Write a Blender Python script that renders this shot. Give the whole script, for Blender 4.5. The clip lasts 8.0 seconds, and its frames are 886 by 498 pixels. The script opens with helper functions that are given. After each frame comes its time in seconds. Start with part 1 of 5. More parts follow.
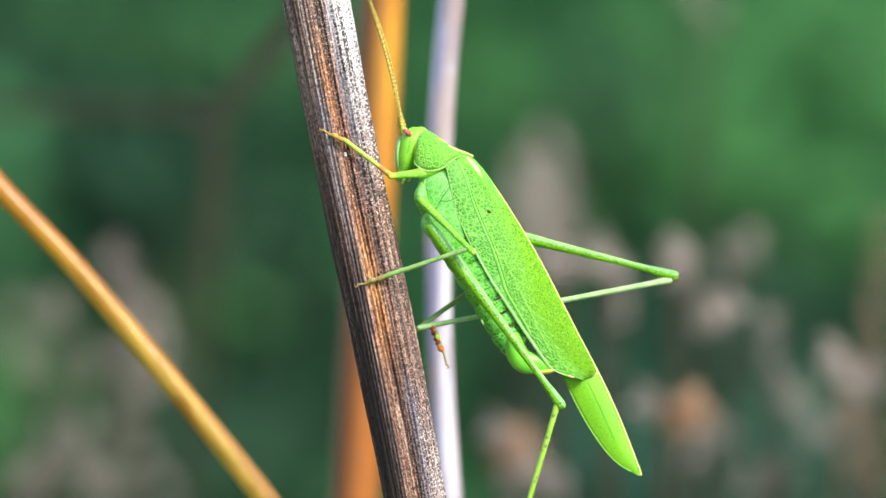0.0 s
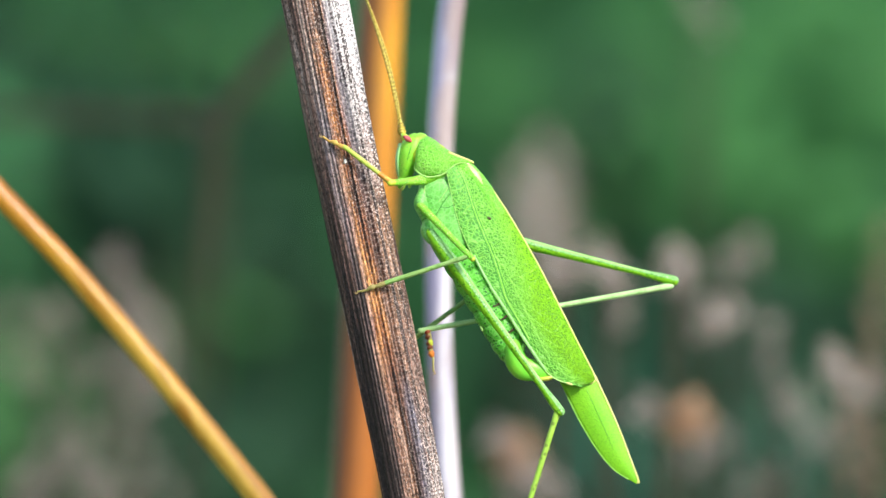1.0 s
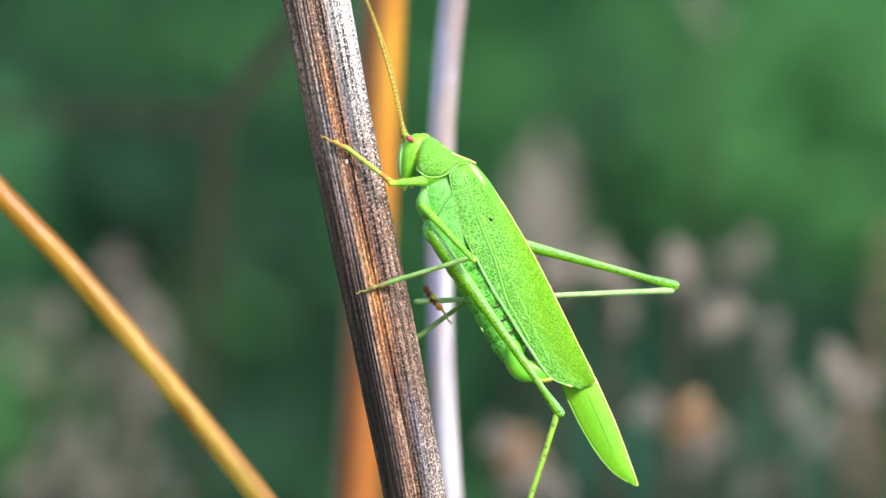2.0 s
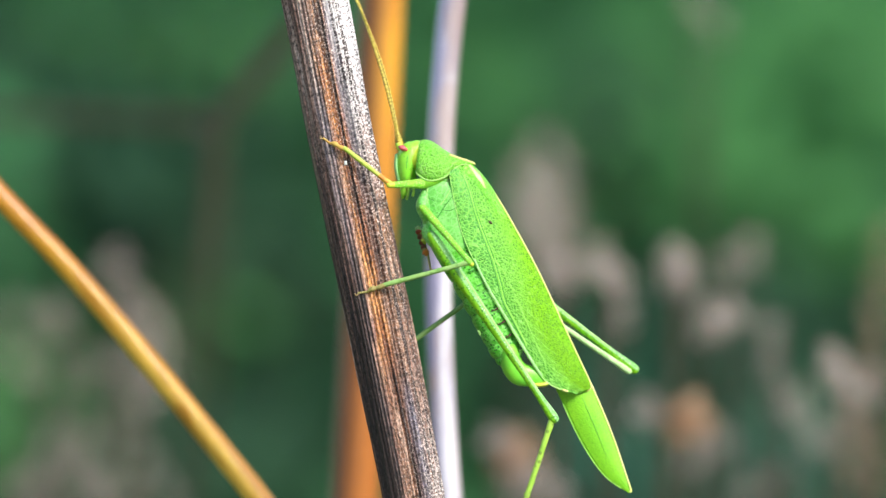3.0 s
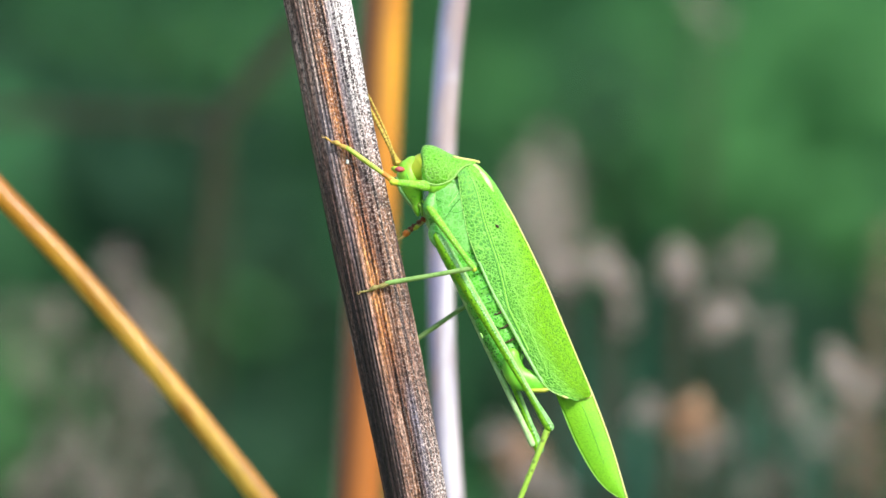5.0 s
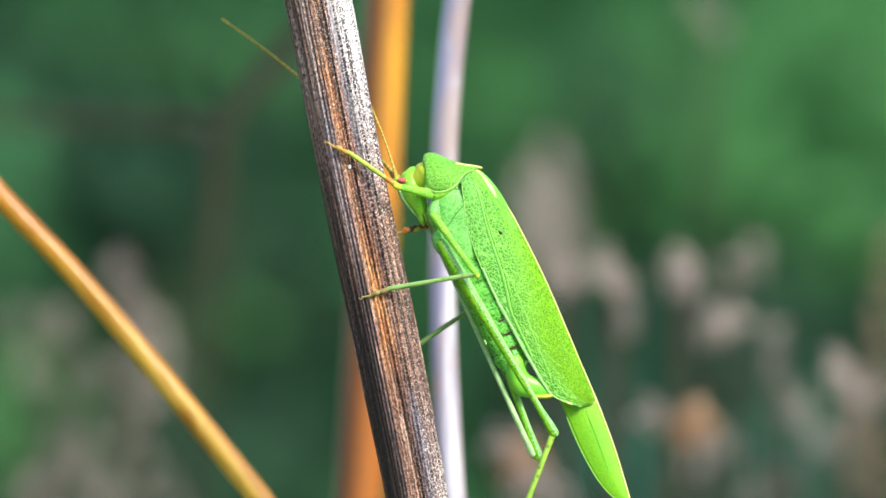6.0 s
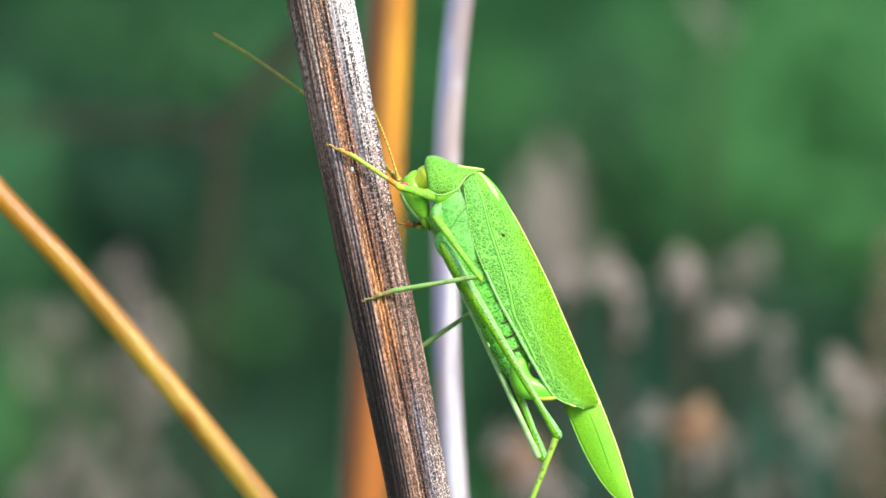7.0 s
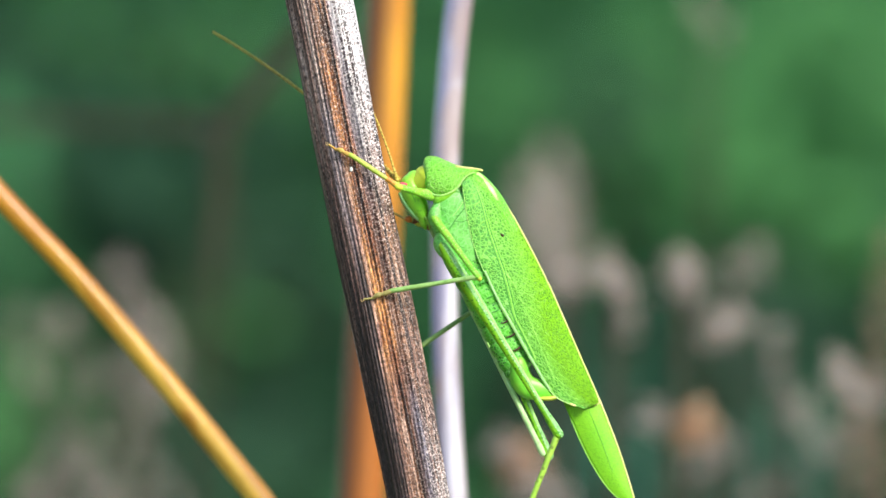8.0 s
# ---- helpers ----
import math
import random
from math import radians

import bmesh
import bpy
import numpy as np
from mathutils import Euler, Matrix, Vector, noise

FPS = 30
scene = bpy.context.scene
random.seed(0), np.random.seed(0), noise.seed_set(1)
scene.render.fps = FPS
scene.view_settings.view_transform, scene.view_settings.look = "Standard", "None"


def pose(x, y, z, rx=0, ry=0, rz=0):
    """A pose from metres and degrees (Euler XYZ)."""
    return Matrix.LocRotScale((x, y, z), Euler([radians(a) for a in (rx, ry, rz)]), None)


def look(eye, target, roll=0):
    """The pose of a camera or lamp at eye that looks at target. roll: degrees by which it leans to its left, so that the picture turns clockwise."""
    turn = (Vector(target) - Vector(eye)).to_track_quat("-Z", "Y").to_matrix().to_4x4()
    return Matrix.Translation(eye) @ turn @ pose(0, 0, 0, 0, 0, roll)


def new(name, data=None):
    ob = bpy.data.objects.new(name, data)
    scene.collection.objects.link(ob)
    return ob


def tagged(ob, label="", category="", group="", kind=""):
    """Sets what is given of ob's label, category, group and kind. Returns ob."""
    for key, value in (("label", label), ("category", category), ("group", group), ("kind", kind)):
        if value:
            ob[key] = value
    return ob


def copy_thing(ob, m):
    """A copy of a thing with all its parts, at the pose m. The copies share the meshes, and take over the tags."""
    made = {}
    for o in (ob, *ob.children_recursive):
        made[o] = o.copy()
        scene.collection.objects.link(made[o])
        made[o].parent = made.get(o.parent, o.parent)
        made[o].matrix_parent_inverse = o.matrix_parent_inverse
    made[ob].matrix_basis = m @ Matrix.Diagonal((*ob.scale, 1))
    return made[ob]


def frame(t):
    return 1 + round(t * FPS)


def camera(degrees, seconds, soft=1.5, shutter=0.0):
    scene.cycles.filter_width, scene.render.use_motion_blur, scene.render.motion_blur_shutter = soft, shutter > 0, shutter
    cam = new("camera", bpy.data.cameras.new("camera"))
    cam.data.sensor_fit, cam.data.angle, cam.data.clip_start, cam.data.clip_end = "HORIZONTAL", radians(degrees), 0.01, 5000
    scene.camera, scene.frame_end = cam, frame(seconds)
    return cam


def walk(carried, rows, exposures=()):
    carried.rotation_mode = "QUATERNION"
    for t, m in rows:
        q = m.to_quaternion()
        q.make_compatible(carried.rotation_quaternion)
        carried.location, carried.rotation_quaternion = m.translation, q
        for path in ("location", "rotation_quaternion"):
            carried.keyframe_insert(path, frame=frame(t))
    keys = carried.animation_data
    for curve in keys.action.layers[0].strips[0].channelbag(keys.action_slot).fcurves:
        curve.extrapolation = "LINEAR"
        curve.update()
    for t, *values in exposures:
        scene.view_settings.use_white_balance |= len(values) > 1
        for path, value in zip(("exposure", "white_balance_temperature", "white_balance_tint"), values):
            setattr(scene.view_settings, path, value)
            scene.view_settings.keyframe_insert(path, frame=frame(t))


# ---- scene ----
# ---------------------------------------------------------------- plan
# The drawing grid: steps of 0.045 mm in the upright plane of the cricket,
# which stands 0.5 m before the lens and 0.55 m above the ground.
K, D, H = 0.000045, 0.5, 0.55
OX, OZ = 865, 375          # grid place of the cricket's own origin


def G(gx, gz, y=0.0):
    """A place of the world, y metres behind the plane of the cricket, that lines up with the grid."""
    f = K * (D + y) / D
    return Vector(((gx - 784) * f, y, H + (441 - gz) * f))


def B(gx, gz, y=0.0):
    """A place in the cricket's own space; y in millimetres."""
    return Vector(((gx - OX) * K, y * 0.001, (OZ - gz) * K))


# ---------------------------------------------------------------- camera
cam = camera(8.07, 8.0)
cam.data.dof.use_dof = True
cam.data.dof.focus_distance = 0.4975
cam.data.dof.aperture_fstop = 22.0

SWAY = [(0, 0, 0), (0.5, 0, 9.2), (1, 0, 12.2), (1.5, 4.6, 12.2), (1.7, 4, 12), (2.8, -0.6, 15), (3, 0.6, 15),
        (3.3, 0.2, 12.7), (3.5, 0, 12.2), (4, 0, 13), (4.5, 4.6, 13.6), (4.7, 3.6, 12.4), (5.8, 7, 19.5),
        (6, 7.7, 22), (6.5, 10.8, 24.5), (7, 12.2, 26), (7.5, 12.2, 28.8), (8, 10.7, 26)]
EYE = Vector((0, -D, H))
walk(cam, [(t, look(EYE, EYE + Vector((-sx * K, D, sz * K)))) for t, sx, sz in SWAY])

# ---------------------------------------------------------------- light
SUN_WAY = Vector((0.52, -0.68, 0.62)).normalized()
world = bpy.data.worlds.new("daylight")
scene.world = world
world.use_nodes = True
wn = world.node_tree.nodes
sky = wn.new("ShaderNodeTexSky")
sky.sky_type, sky.sun_disc = "NISHITA", False
sky.sun_elevation = math.asin(SUN_WAY.z)
sky.sun_rotation = math.atan2(SUN_WAY.x, SUN_WAY.y)
world.node_tree.links.new(sky.outputs[0], wn["Background"].inputs[0])
wn["Background"].inputs[1].default_value = 0.15
sun = new("sun", bpy.data.lights.new("sun", "SUN"))
sun.data.energy, sun.data.angle, sun.data.color = 3.1, radians(18), (1.0, 0.95, 0.86)
scene.view_settings.exposure = 0.71
sun.matrix_world = look(SUN_WAY * 20, (0, 0, 0))


# ---------------------------------------------------------------- materials
class Mat:
    """A small builder of node materials."""

    def __init__(self, name, rough=0.5, spec=0.5, coat=0.0):
        self.m = bpy.data.materials.new(name)
        self.m.use_nodes = True
        self.t = self.m.node_tree
        self.b = self.t.nodes["Principled BSDF"]
        self.b.inputs["Roughness"].default_value = rough
        self.b.inputs["Specular IOR Level"].default_value = spec
        self.b.inputs["Coat Weight"].default_value = coat

    def node(self, kind, **sets):
        n = self.t.nodes.new(kind)
        for k, v in sets.items():
            if k in n.inputs:
                n.inputs[k].default_value = v
        return n

    def link(self, a, b):
        self.t.links.new(a, b)

    def coords(self, which="Object", scale=(1, 1, 1)):
        c = self.t.nodes.new("ShaderNodeTexCoord")
        mp = self.t.nodes.new("ShaderNodeMapping")
        mp.inputs["Scale"].default_value = scale
        self.link(c.outputs[which], mp.inputs["Vector"])
        return mp.outputs["Vector"]

    def noise(self, vec, scale, detail=4.0, rough=0.6, warp=0.0):
        n = self.node("ShaderNodeTexNoise", Scale=scale, Detail=detail, Roughness=rough, Distortion=warp)
        self.link(vec, n.inputs["Vector"])
        return n.outputs["Fac"]

    def cells(self, vec, scale, feature="DISTANCE_TO_EDGE"):
        n = self.node("ShaderNodeTexVoronoi", Scale=scale)
        n.feature = feature
        self.link(vec, n.inputs["Vector"])
        return n.outputs["Distance"]

    def ramp(self, fac, stops):
        r = self.t.nodes.new("ShaderNodeValToRGB")
        e = r.color_ramp.elements
        while len(e) < len(stops):
            e.new(0.5)
        for el, (p, c) in zip(e, stops):
            el.position = p
            el.color = (*c, 1) if len(c) == 3 else c
        self.link(fac, r.inputs["Fac"])
        return r.outputs["Color"]

    def mix(self, fac, a, b, how="MIX"):
        n = self.t.nodes.new("ShaderNodeMix")
        n.data_type, n.blend_type = "RGBA", how
        for sock, v in ((n.inputs[0], fac), (n.inputs[6], a), (n.inputs[7], b)):
            if isinstance(v, (int, float)):
                sock.default_value = v
            elif isinstance(v, tuple):
                sock.default_value = (*v, 1)
            else:
                self.link(v, sock)
        return n.outputs[2]

    def bump(self, height, strength, dist):
        n = self.node("ShaderNodeBump", Strength=strength, Distance=dist)
        self.link(height, n.inputs["Height"])
        old = self.b.inputs["Normal"].links
        if old:
            self.link(old[0].from_socket, n.inputs["Normal"])
        self.link(n.outputs["Normal"], self.b.inputs["Normal"])

    def colour(self, c):
        if isinstance(c, tuple):
            self.b.inputs["Base Color"].default_value = (*c, 1)
        else:
            self.link(c, self.b.inputs["Base Color"])
        return self

    def waxy(self, weight, depth=0.0005):
        """Light that goes in and comes out again, as in a soft green body."""
        self.b.inputs["Subsurface Weight"].default_value = weight
        self.b.inputs["Subsurface Radius"].default_value = (0.45, 1.0, 0.3)
        self.b.inputs["Subsurface Scale"].default_value = depth

    def axis(self, which, scale, i):
        """One axis of the coordinates, scaled."""
        n = self.node("ShaderNodeSeparateXYZ")
        self.link(self.coords(which, (scale,) * 3), n.inputs[0])
        return n.outputs[i]

    def both(self, a, b):
        return self.mix(1.0, a, b, "MULTIPLY")

    def either(self, a, b):
        return self.mix(1.0, a, b, "LIGHTEN")

    def rough(self, r):
        self.link(r, self.b.inputs["Roughness"])

    def thin(self, colour, share):
        """Lets part of the light through, as a leaf or a wing does."""
        tr = self.t.nodes.new("ShaderNodeBsdfTranslucent")
        if isinstance(colour, tuple):
            tr.inputs["Color"].default_value = (*colour, 1)
        else:
            self.link(colour, tr.inputs["Color"])
        mx = self.node("ShaderNodeMixShader")
        mx.inputs[0].default_value = share
        self.link(self.b.outputs[0], mx.inputs[1])
        self.link(tr.outputs[0], mx.inputs[2])
        self.link(mx.outputs[0], self.t.nodes["Material Output"].inputs["Surface"])


def wing_material(name, light, mid, vein, cell=2500, dots=0.0, heart_dark=0.38, net_share=0.85, wax=0.0, grain=0.35):
    """Green skin with a net of pale veins and, where dots is given, dark points."""
    m = Mat(name, rough=0.42, spec=0.4)
    v = m.coords()
    edge, heart = m.cells(v, cell), m.cells(v, cell, "F1")
    col = m.ramp(m.noise(v, 260, 3), [(0.3, mid), (0.7, light)])
    net = m.ramp(edge, [(0.0, (net_share,) * 3), (0.13, (0.0, 0.0, 0.0))])
    col = m.mix(m.ramp(heart, [(0.10, (heart_dark,) * 3), (0.48, (0, 0, 0))]), col, (0.055, 0.31, 0.012))
    col = m.mix(net, col, vein)
    fine = m.noise(v, 6500, 2, 0.6)
    col = m.mix(m.ramp(fine, [(0.36, (grain,) * 3), (0.48, (0, 0, 0))]), col, (0.06, 0.33, 0.012))
    if dots:
        spot = m.ramp(m.cells(v, cell * 1.25, "F1"), [(0.20, (dots,) * 3), (0.34, (0, 0, 0))])
        col = m.mix(spot, col, (0.02, 0.12, 0.02))
    m.colour(col)
    m.bump(m.ramp(edge, [(0.0, (1, 1, 1)), (0.25, (0, 0, 0))]), 0.45 * net_share, 0.00005)
    m.bump(m.noise(v, 7000, 2), 0.4, 0.00005)
    if wax:
        m.waxy(wax)
    m.thin(col, 0.12)
    return m.m


def tegmen_material():
    """The fore wing. Round the main vein (x = 0 of its own map) wide pale meshes, fine meshes towards the back, and a clear strip at the belly's edge."""
    m = Mat("wing green", rough=0.42, spec=0.4)
    v = m.coords("UV")
    x = m.axis("UV", 100, 0)
    up = m.node("ShaderNodeMath")
    up.operation = "ADD"
    up.inputs[1].default_value = 0.5
    m.link(x, up.inputs[0])
    x = up.outputs[0]                     # 0.5 at the main vein, above it towards the belly
    bend = m.node("ShaderNodeTexNoise", Scale=900, Detail=2)
    m.link(v, bend.inputs["Vector"])
    shift = m.node("ShaderNodeVectorMath")
    shift.operation = "MULTIPLY_ADD"
    shift.inputs[1].default_value = (0.00022, 0.00022, 0)
    m.link(bend.outputs["Color"], shift.inputs[0])
    m.link(v, shift.inputs[2])
    w = shift.outputs[0]
    belly = m.ramp(x, [(0.50, (0, 0, 0)), (0.53, (1, 1, 1))])
    back = m.ramp(x, [(0.20, (1, 1, 1)), (0.42, (0, 0, 0))])
    soft = m.noise(v, 420, 3)
    col = m.ramp(soft, [(0.3, (0.085, 0.40, 0.018)), (0.7, (0.12, 0.46, 0.022))])
    col = m.mix(belly, col, m.ramp(soft, [(0.35, (0.115, 0.46, 0.060)), (0.65, (0.16, 0.55, 0.08))]))
    col = m.mix(back, col, m.ramp(soft, [(0.3, (0.155, 0.47, 0.004)), (0.7, (0.20, 0.53, 0.006))]))

    def meshes(scale, width, dark):
        edge = m.cells(w, scale)
        heart = m.cells(w, scale, "F1")
        return (m.ramp(edge, [(0.0, (1,) * 3), (width, (0,) * 3)]), m.ramp(heart, [(0.12, (dark,) * 3), (0.5, (0,) * 3)]))

    wide, wide_heart = meshes(3000, 0.15, 0.65)
    mid, mid_heart = meshes(4100, 0.20, 0.85)
    fine, fine_heart = meshes(4800, 0.20, 0.9)
    net = m.mix(back, m.mix(belly, mid, wide), fine)
    heart = m.mix(back, m.mix(belly, mid_heart, wide_heart), fine_heart)
    col = m.mix(heart, col, m.mix(back, (0.022, 0.19, 0.016), (0.035, 0.21, 0.001)))
    col = m.mix(m.mix(0.2, net, (0, 0, 0)), col, m.mix(back, (0.34, 0.78, 0.14), (0.27, 0.64, 0.012)))
    # scattered dark points and a warm bruise
    dot = m.both(m.ramp(m.cells(v, 5200, "F1"), [(0.10, (0.8,) * 3), (0.22, (0, 0, 0))]), m.ramp(m.noise(v, 900, 2), [(0.48, (0, 0, 0)), (0.60, (1, 1, 1))]))
    col = m.mix(dot, col, (0.03, 0.19, 0.02))
    warm = m.ramp(m.noise(v, 330, 3), [(0.60, (0, 0, 0)), (0.74, (0.4,) * 3)])
    col = m.mix(warm, col, (0.36, 0.56, 0.05))
    m.colour(col)
    m.bump(net, 0.7, 0.00008)
    m.bump(m.noise(v, 7000, 2), 0.35, 0.00005)
    m.thin(col, 0.12)
    return m.m


def saddle_material():
    """The pronotum: worm-like pale wrinkles on green, with dark pits."""
    m = Mat("pronotum green", rough=0.40, spec=0.45)
    v = m.coords()
    worm = m.noise(v, 2100, 2, 0.5, 1.6)
    pit = m.cells(v, 3900, "F1")
    col = m.ramp(m.noise(v, 350, 3), [(0.3, (0.13, 0.64, 0.016)), (0.7, (0.21, 0.74, 0.03))])
    line = m.either(m.ramp(worm, [(0.40, (0, 0, 0)), (0.47, (0.85,) * 3), (0.54, (0, 0, 0))]), m.ramp(worm, [(0.58, (0, 0, 0)), (0.64, (0.7,) * 3), (0.70, (0, 0, 0))]))
    line = m.either(line, m.ramp(m.cells(v, 2900), [(0.0, (0.8,) * 3), (0.12, (0, 0, 0))]))
    col = m.mix(m.ramp(pit, [(0.16, (0.85,) * 3), (0.40, (0, 0, 0))]), col, (0.035, 0.27, 0.02))
    col = m.mix(line, col, (0.38, 0.90, 0.15))
    m.colour(col)
    m.bump(line, 0.7, 0.00010)
    m.bump(m.noise(v, 6500, 2), 0.5, 0.00006)
    m.waxy(0.5)
    m.thin(col, 0.12)
    return m.m


def thigh_material():
    """A hind thigh: blue green and stippled above, yellow green below, with a row of dark points between."""
    m = Mat("thigh green", rough=0.45, spec=0.45)
    v = m.coords()
    z = m.mix(0.10, m.axis("Object", 1000, 2), m.noise(v, 1500, 2))
    upper = m.ramp(z, [(0.05, (0, 0, 0)), (0.13, (1, 1, 1))])
    col = m.ramp(m.noise(v, 800, 3), [(0.3, (0.20, 0.58, 0.012)), (0.7, (0.30, 0.66, 0.02))])
    col = m.mix(upper, col, m.ramp(m.noise(v, 900, 3), [(0.3, (0.22, 0.56, 0.13)), (0.7, (0.34, 0.66, 0.26))]))
    pale = m.ramp(m.cells(v, 4600, "F1"), [(0.18, (0.75,) * 3), (0.36, (0, 0, 0))])
    col = m.mix(m.both(pale, upper), col, (0.66, 0.90, 0.56))
    pits = m.ramp(m.cells(m.coords("Object", (1, 1, 1)), 3600, "F1"), [(0.20, (0.8,) * 3), (0.36, (0, 0, 0))])
    col = m.mix(pits, col, (0.06, 0.30, 0.02))
    row = m.both(m.ramp(z, [(0.03, (0, 0, 0)), (0.06, (1, 1, 1)), (0.10, (0, 0, 0))]), m.ramp(m.noise(m.coords("Object", (5200, 1, 1)), 1.0, 1), [(0.44, (0, 0, 0)), (0.54, (0.9,) * 3)]))
    col = m.mix(row, col, (0.02, 0.13, 0.015))
    m.colour(col)
    m.bump(m.ramp(m.cells(v, 4600, "F1"), [(0.1, (1, 1, 1)), (0.5, (0, 0, 0))]), 0.6, 0.00006)
    m.bump(m.noise(v, 9000, 2), 0.6, 0.00005)
    m.waxy(0.3, 0.0003)
    m.thin(col, 0.2)
    return m.m


def feeler_material():
    m = Mat("feeler yellow", rough=0.4, spec=0.4)
    bead = m.noise(m.coords("UV", (1, 6200, 1)), 1.0, 0)
    m.colour(m.ramp(bead, [(0.36, (0.30, 0.21, 0.03)), (0.50, (0.46, 0.35, 0.04)), (0.64, (0.64, 0.52, 0.10))]))
    m.bump(bead, 0.6, 0.00008)
    return m.m


def green_material(name, a, b, scale=900, dots=None, rough=0.46, grain=0.5, pale=None, wax=0.0):
    m = Mat(name, rough=rough, spec=0.5)
    v = m.coords()
    col = m.ramp(m.noise(v, scale, 4), [(0.3, a), (0.7, b)])
    if dots:
        size, tint, amount = dots
        spot = m.ramp(m.cells(v, size, "F1"), [(0.2, (amount,) * 3), (0.34, (0, 0, 0))])
        col = m.mix(spot, col, tint)
    if pale:
        spot = m.ramp(m.cells(v, 5600, "F1"), [(0.16, (0.7,) * 3), (0.30, (0, 0, 0))])
        col = m.mix(spot, col, pale)
    m.colour(col)
    m.bump(m.noise(v, scale * 5, 3), grain, 0.00006)
    m.bump(m.noise(v, 9000, 2), grain, 0.00005)
    if wax:
        m.waxy(wax)
    return m.m


WING = tegmen_material()
THIGH = thigh_material()
WING_PALE = wing_material("hind wing green", (0.27, 0.66, 0.02), (0.19, 0.58, 0.02), (0.32, 0.70, 0.05), 5600, 0.3, 0.15, 0.3, 0.0, 0.15)
THORAX = wing_material("thorax green", (0.32, 0.76, 0.20), (0.17, 0.60, 0.10), (0.46, 0.86, 0.34), 2200, 0.22, 0.10, 0.4, 0.5)
ABDOMEN = wing_material("abdomen green", (0.20, 0.70, 0.07), (0.11, 0.56, 0.05), (0.34, 0.76, 0.22), 3000, 0.95, 0.4, 0.6, 0.4)
PRONOTUM = saddle_material()
HEAD = green_material("head green", (0.23, 0.66, 0.04), (0.33, 0.78, 0.06), 700, (2600, (0.10, 0.42, 0.04), 0.4), 0.36, 0.4, None, 0.4)
LEG = green_material("leg green", (0.17, 0.53, 0.022), (0.28, 0.67, 0.04), 900, (4200, (0.08, 0.38, 0.03), 0.7), 0.5, 0.9, (0.62, 0.86, 0.38), 0.3)
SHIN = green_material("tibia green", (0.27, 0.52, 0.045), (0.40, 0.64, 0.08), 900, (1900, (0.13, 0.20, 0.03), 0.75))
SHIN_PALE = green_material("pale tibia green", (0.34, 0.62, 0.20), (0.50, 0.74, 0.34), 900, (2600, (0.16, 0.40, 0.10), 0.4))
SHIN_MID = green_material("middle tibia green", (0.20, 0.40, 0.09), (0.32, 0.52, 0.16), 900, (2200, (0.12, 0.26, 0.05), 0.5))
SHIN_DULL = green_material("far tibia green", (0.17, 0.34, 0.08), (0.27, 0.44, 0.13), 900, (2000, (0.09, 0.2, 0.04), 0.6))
AMBER_RED = green_material("amber red", (0.58, 0.14, 0.02), (0.66, 0.40, 0.05), 2200)
SHIN_GOLD = green_material("golden shin", (0.34, 0.50, 0.05), (0.50, 0.58, 0.08), 1100, (2400, (0.20, 0.30, 0.04), 0.5))
KNEE = green_material("knee yellow", (0.42, 0.55, 0.03), (0.55, 0.62, 0.05), 1200)
OVI = green_material("ovipositor green", (0.15, 0.62, 0.05), (0.28, 0.72, 0.06), 500, None, 0.36, 0.2, None, 0.4)
TIP = green_material("ovipositor tip", (0.40, 0.62, 0.05), (0.55, 0.52, 0.08), 800, None, 0.3, 0.2)
EYE_RED = green_material("eye pink", (0.48, 0.05, 0.07), (0.66, 0.15, 0.15), 2500, None, 0.2, 0.1)
PALE = green_material("pale margin", (0.62, 0.72, 0.16), (0.75, 0.62, 0.28), 600)
COLLAR = green_material("yellow collar", (0.50, 0.66, 0.03), (0.60, 0.70, 0.06), 700)
BUFF = green_material("buff ridge", (0.70, 0.58, 0.22), (0.66, 0.72, 0.20), 900)
FOOT = green_material("amber foot", (0.50, 0.22, 0.03), (0.60, 0.44, 0.10), 1500)
RUST_RED = green_material("rusty red pad", (0.20, 0.035, 0.015), (0.42, 0.08, 0.02), 1600)
RUST_DARK = green_material("dark rust pad", (0.06, 0.016, 0.008), (0.22, 0.06, 0.015), 2200)
FOOT_RUST = green_material("orange pad", (0.50, 0.12, 0.012), (0.66, 0.22, 0.03), 1500)
FOOT_MID = green_material("olive foot", (0.26, 0.24, 0.06), (0.40, 0.34, 0.12), 1500)
FEELER = feeler_material()
SOOT = green_material("dark spot", (0.03, 0.016, 0.01), (0.10, 0.05, 0.02), 3000)
CHALK = green_material("white speck", (0.8, 0.78, 0.72), (0.85, 0.85, 0.8), 3000)
CLAW = green_material("horn brown", (0.25, 0.16, 0.06), (0.36, 0.26, 0.10), 3000)


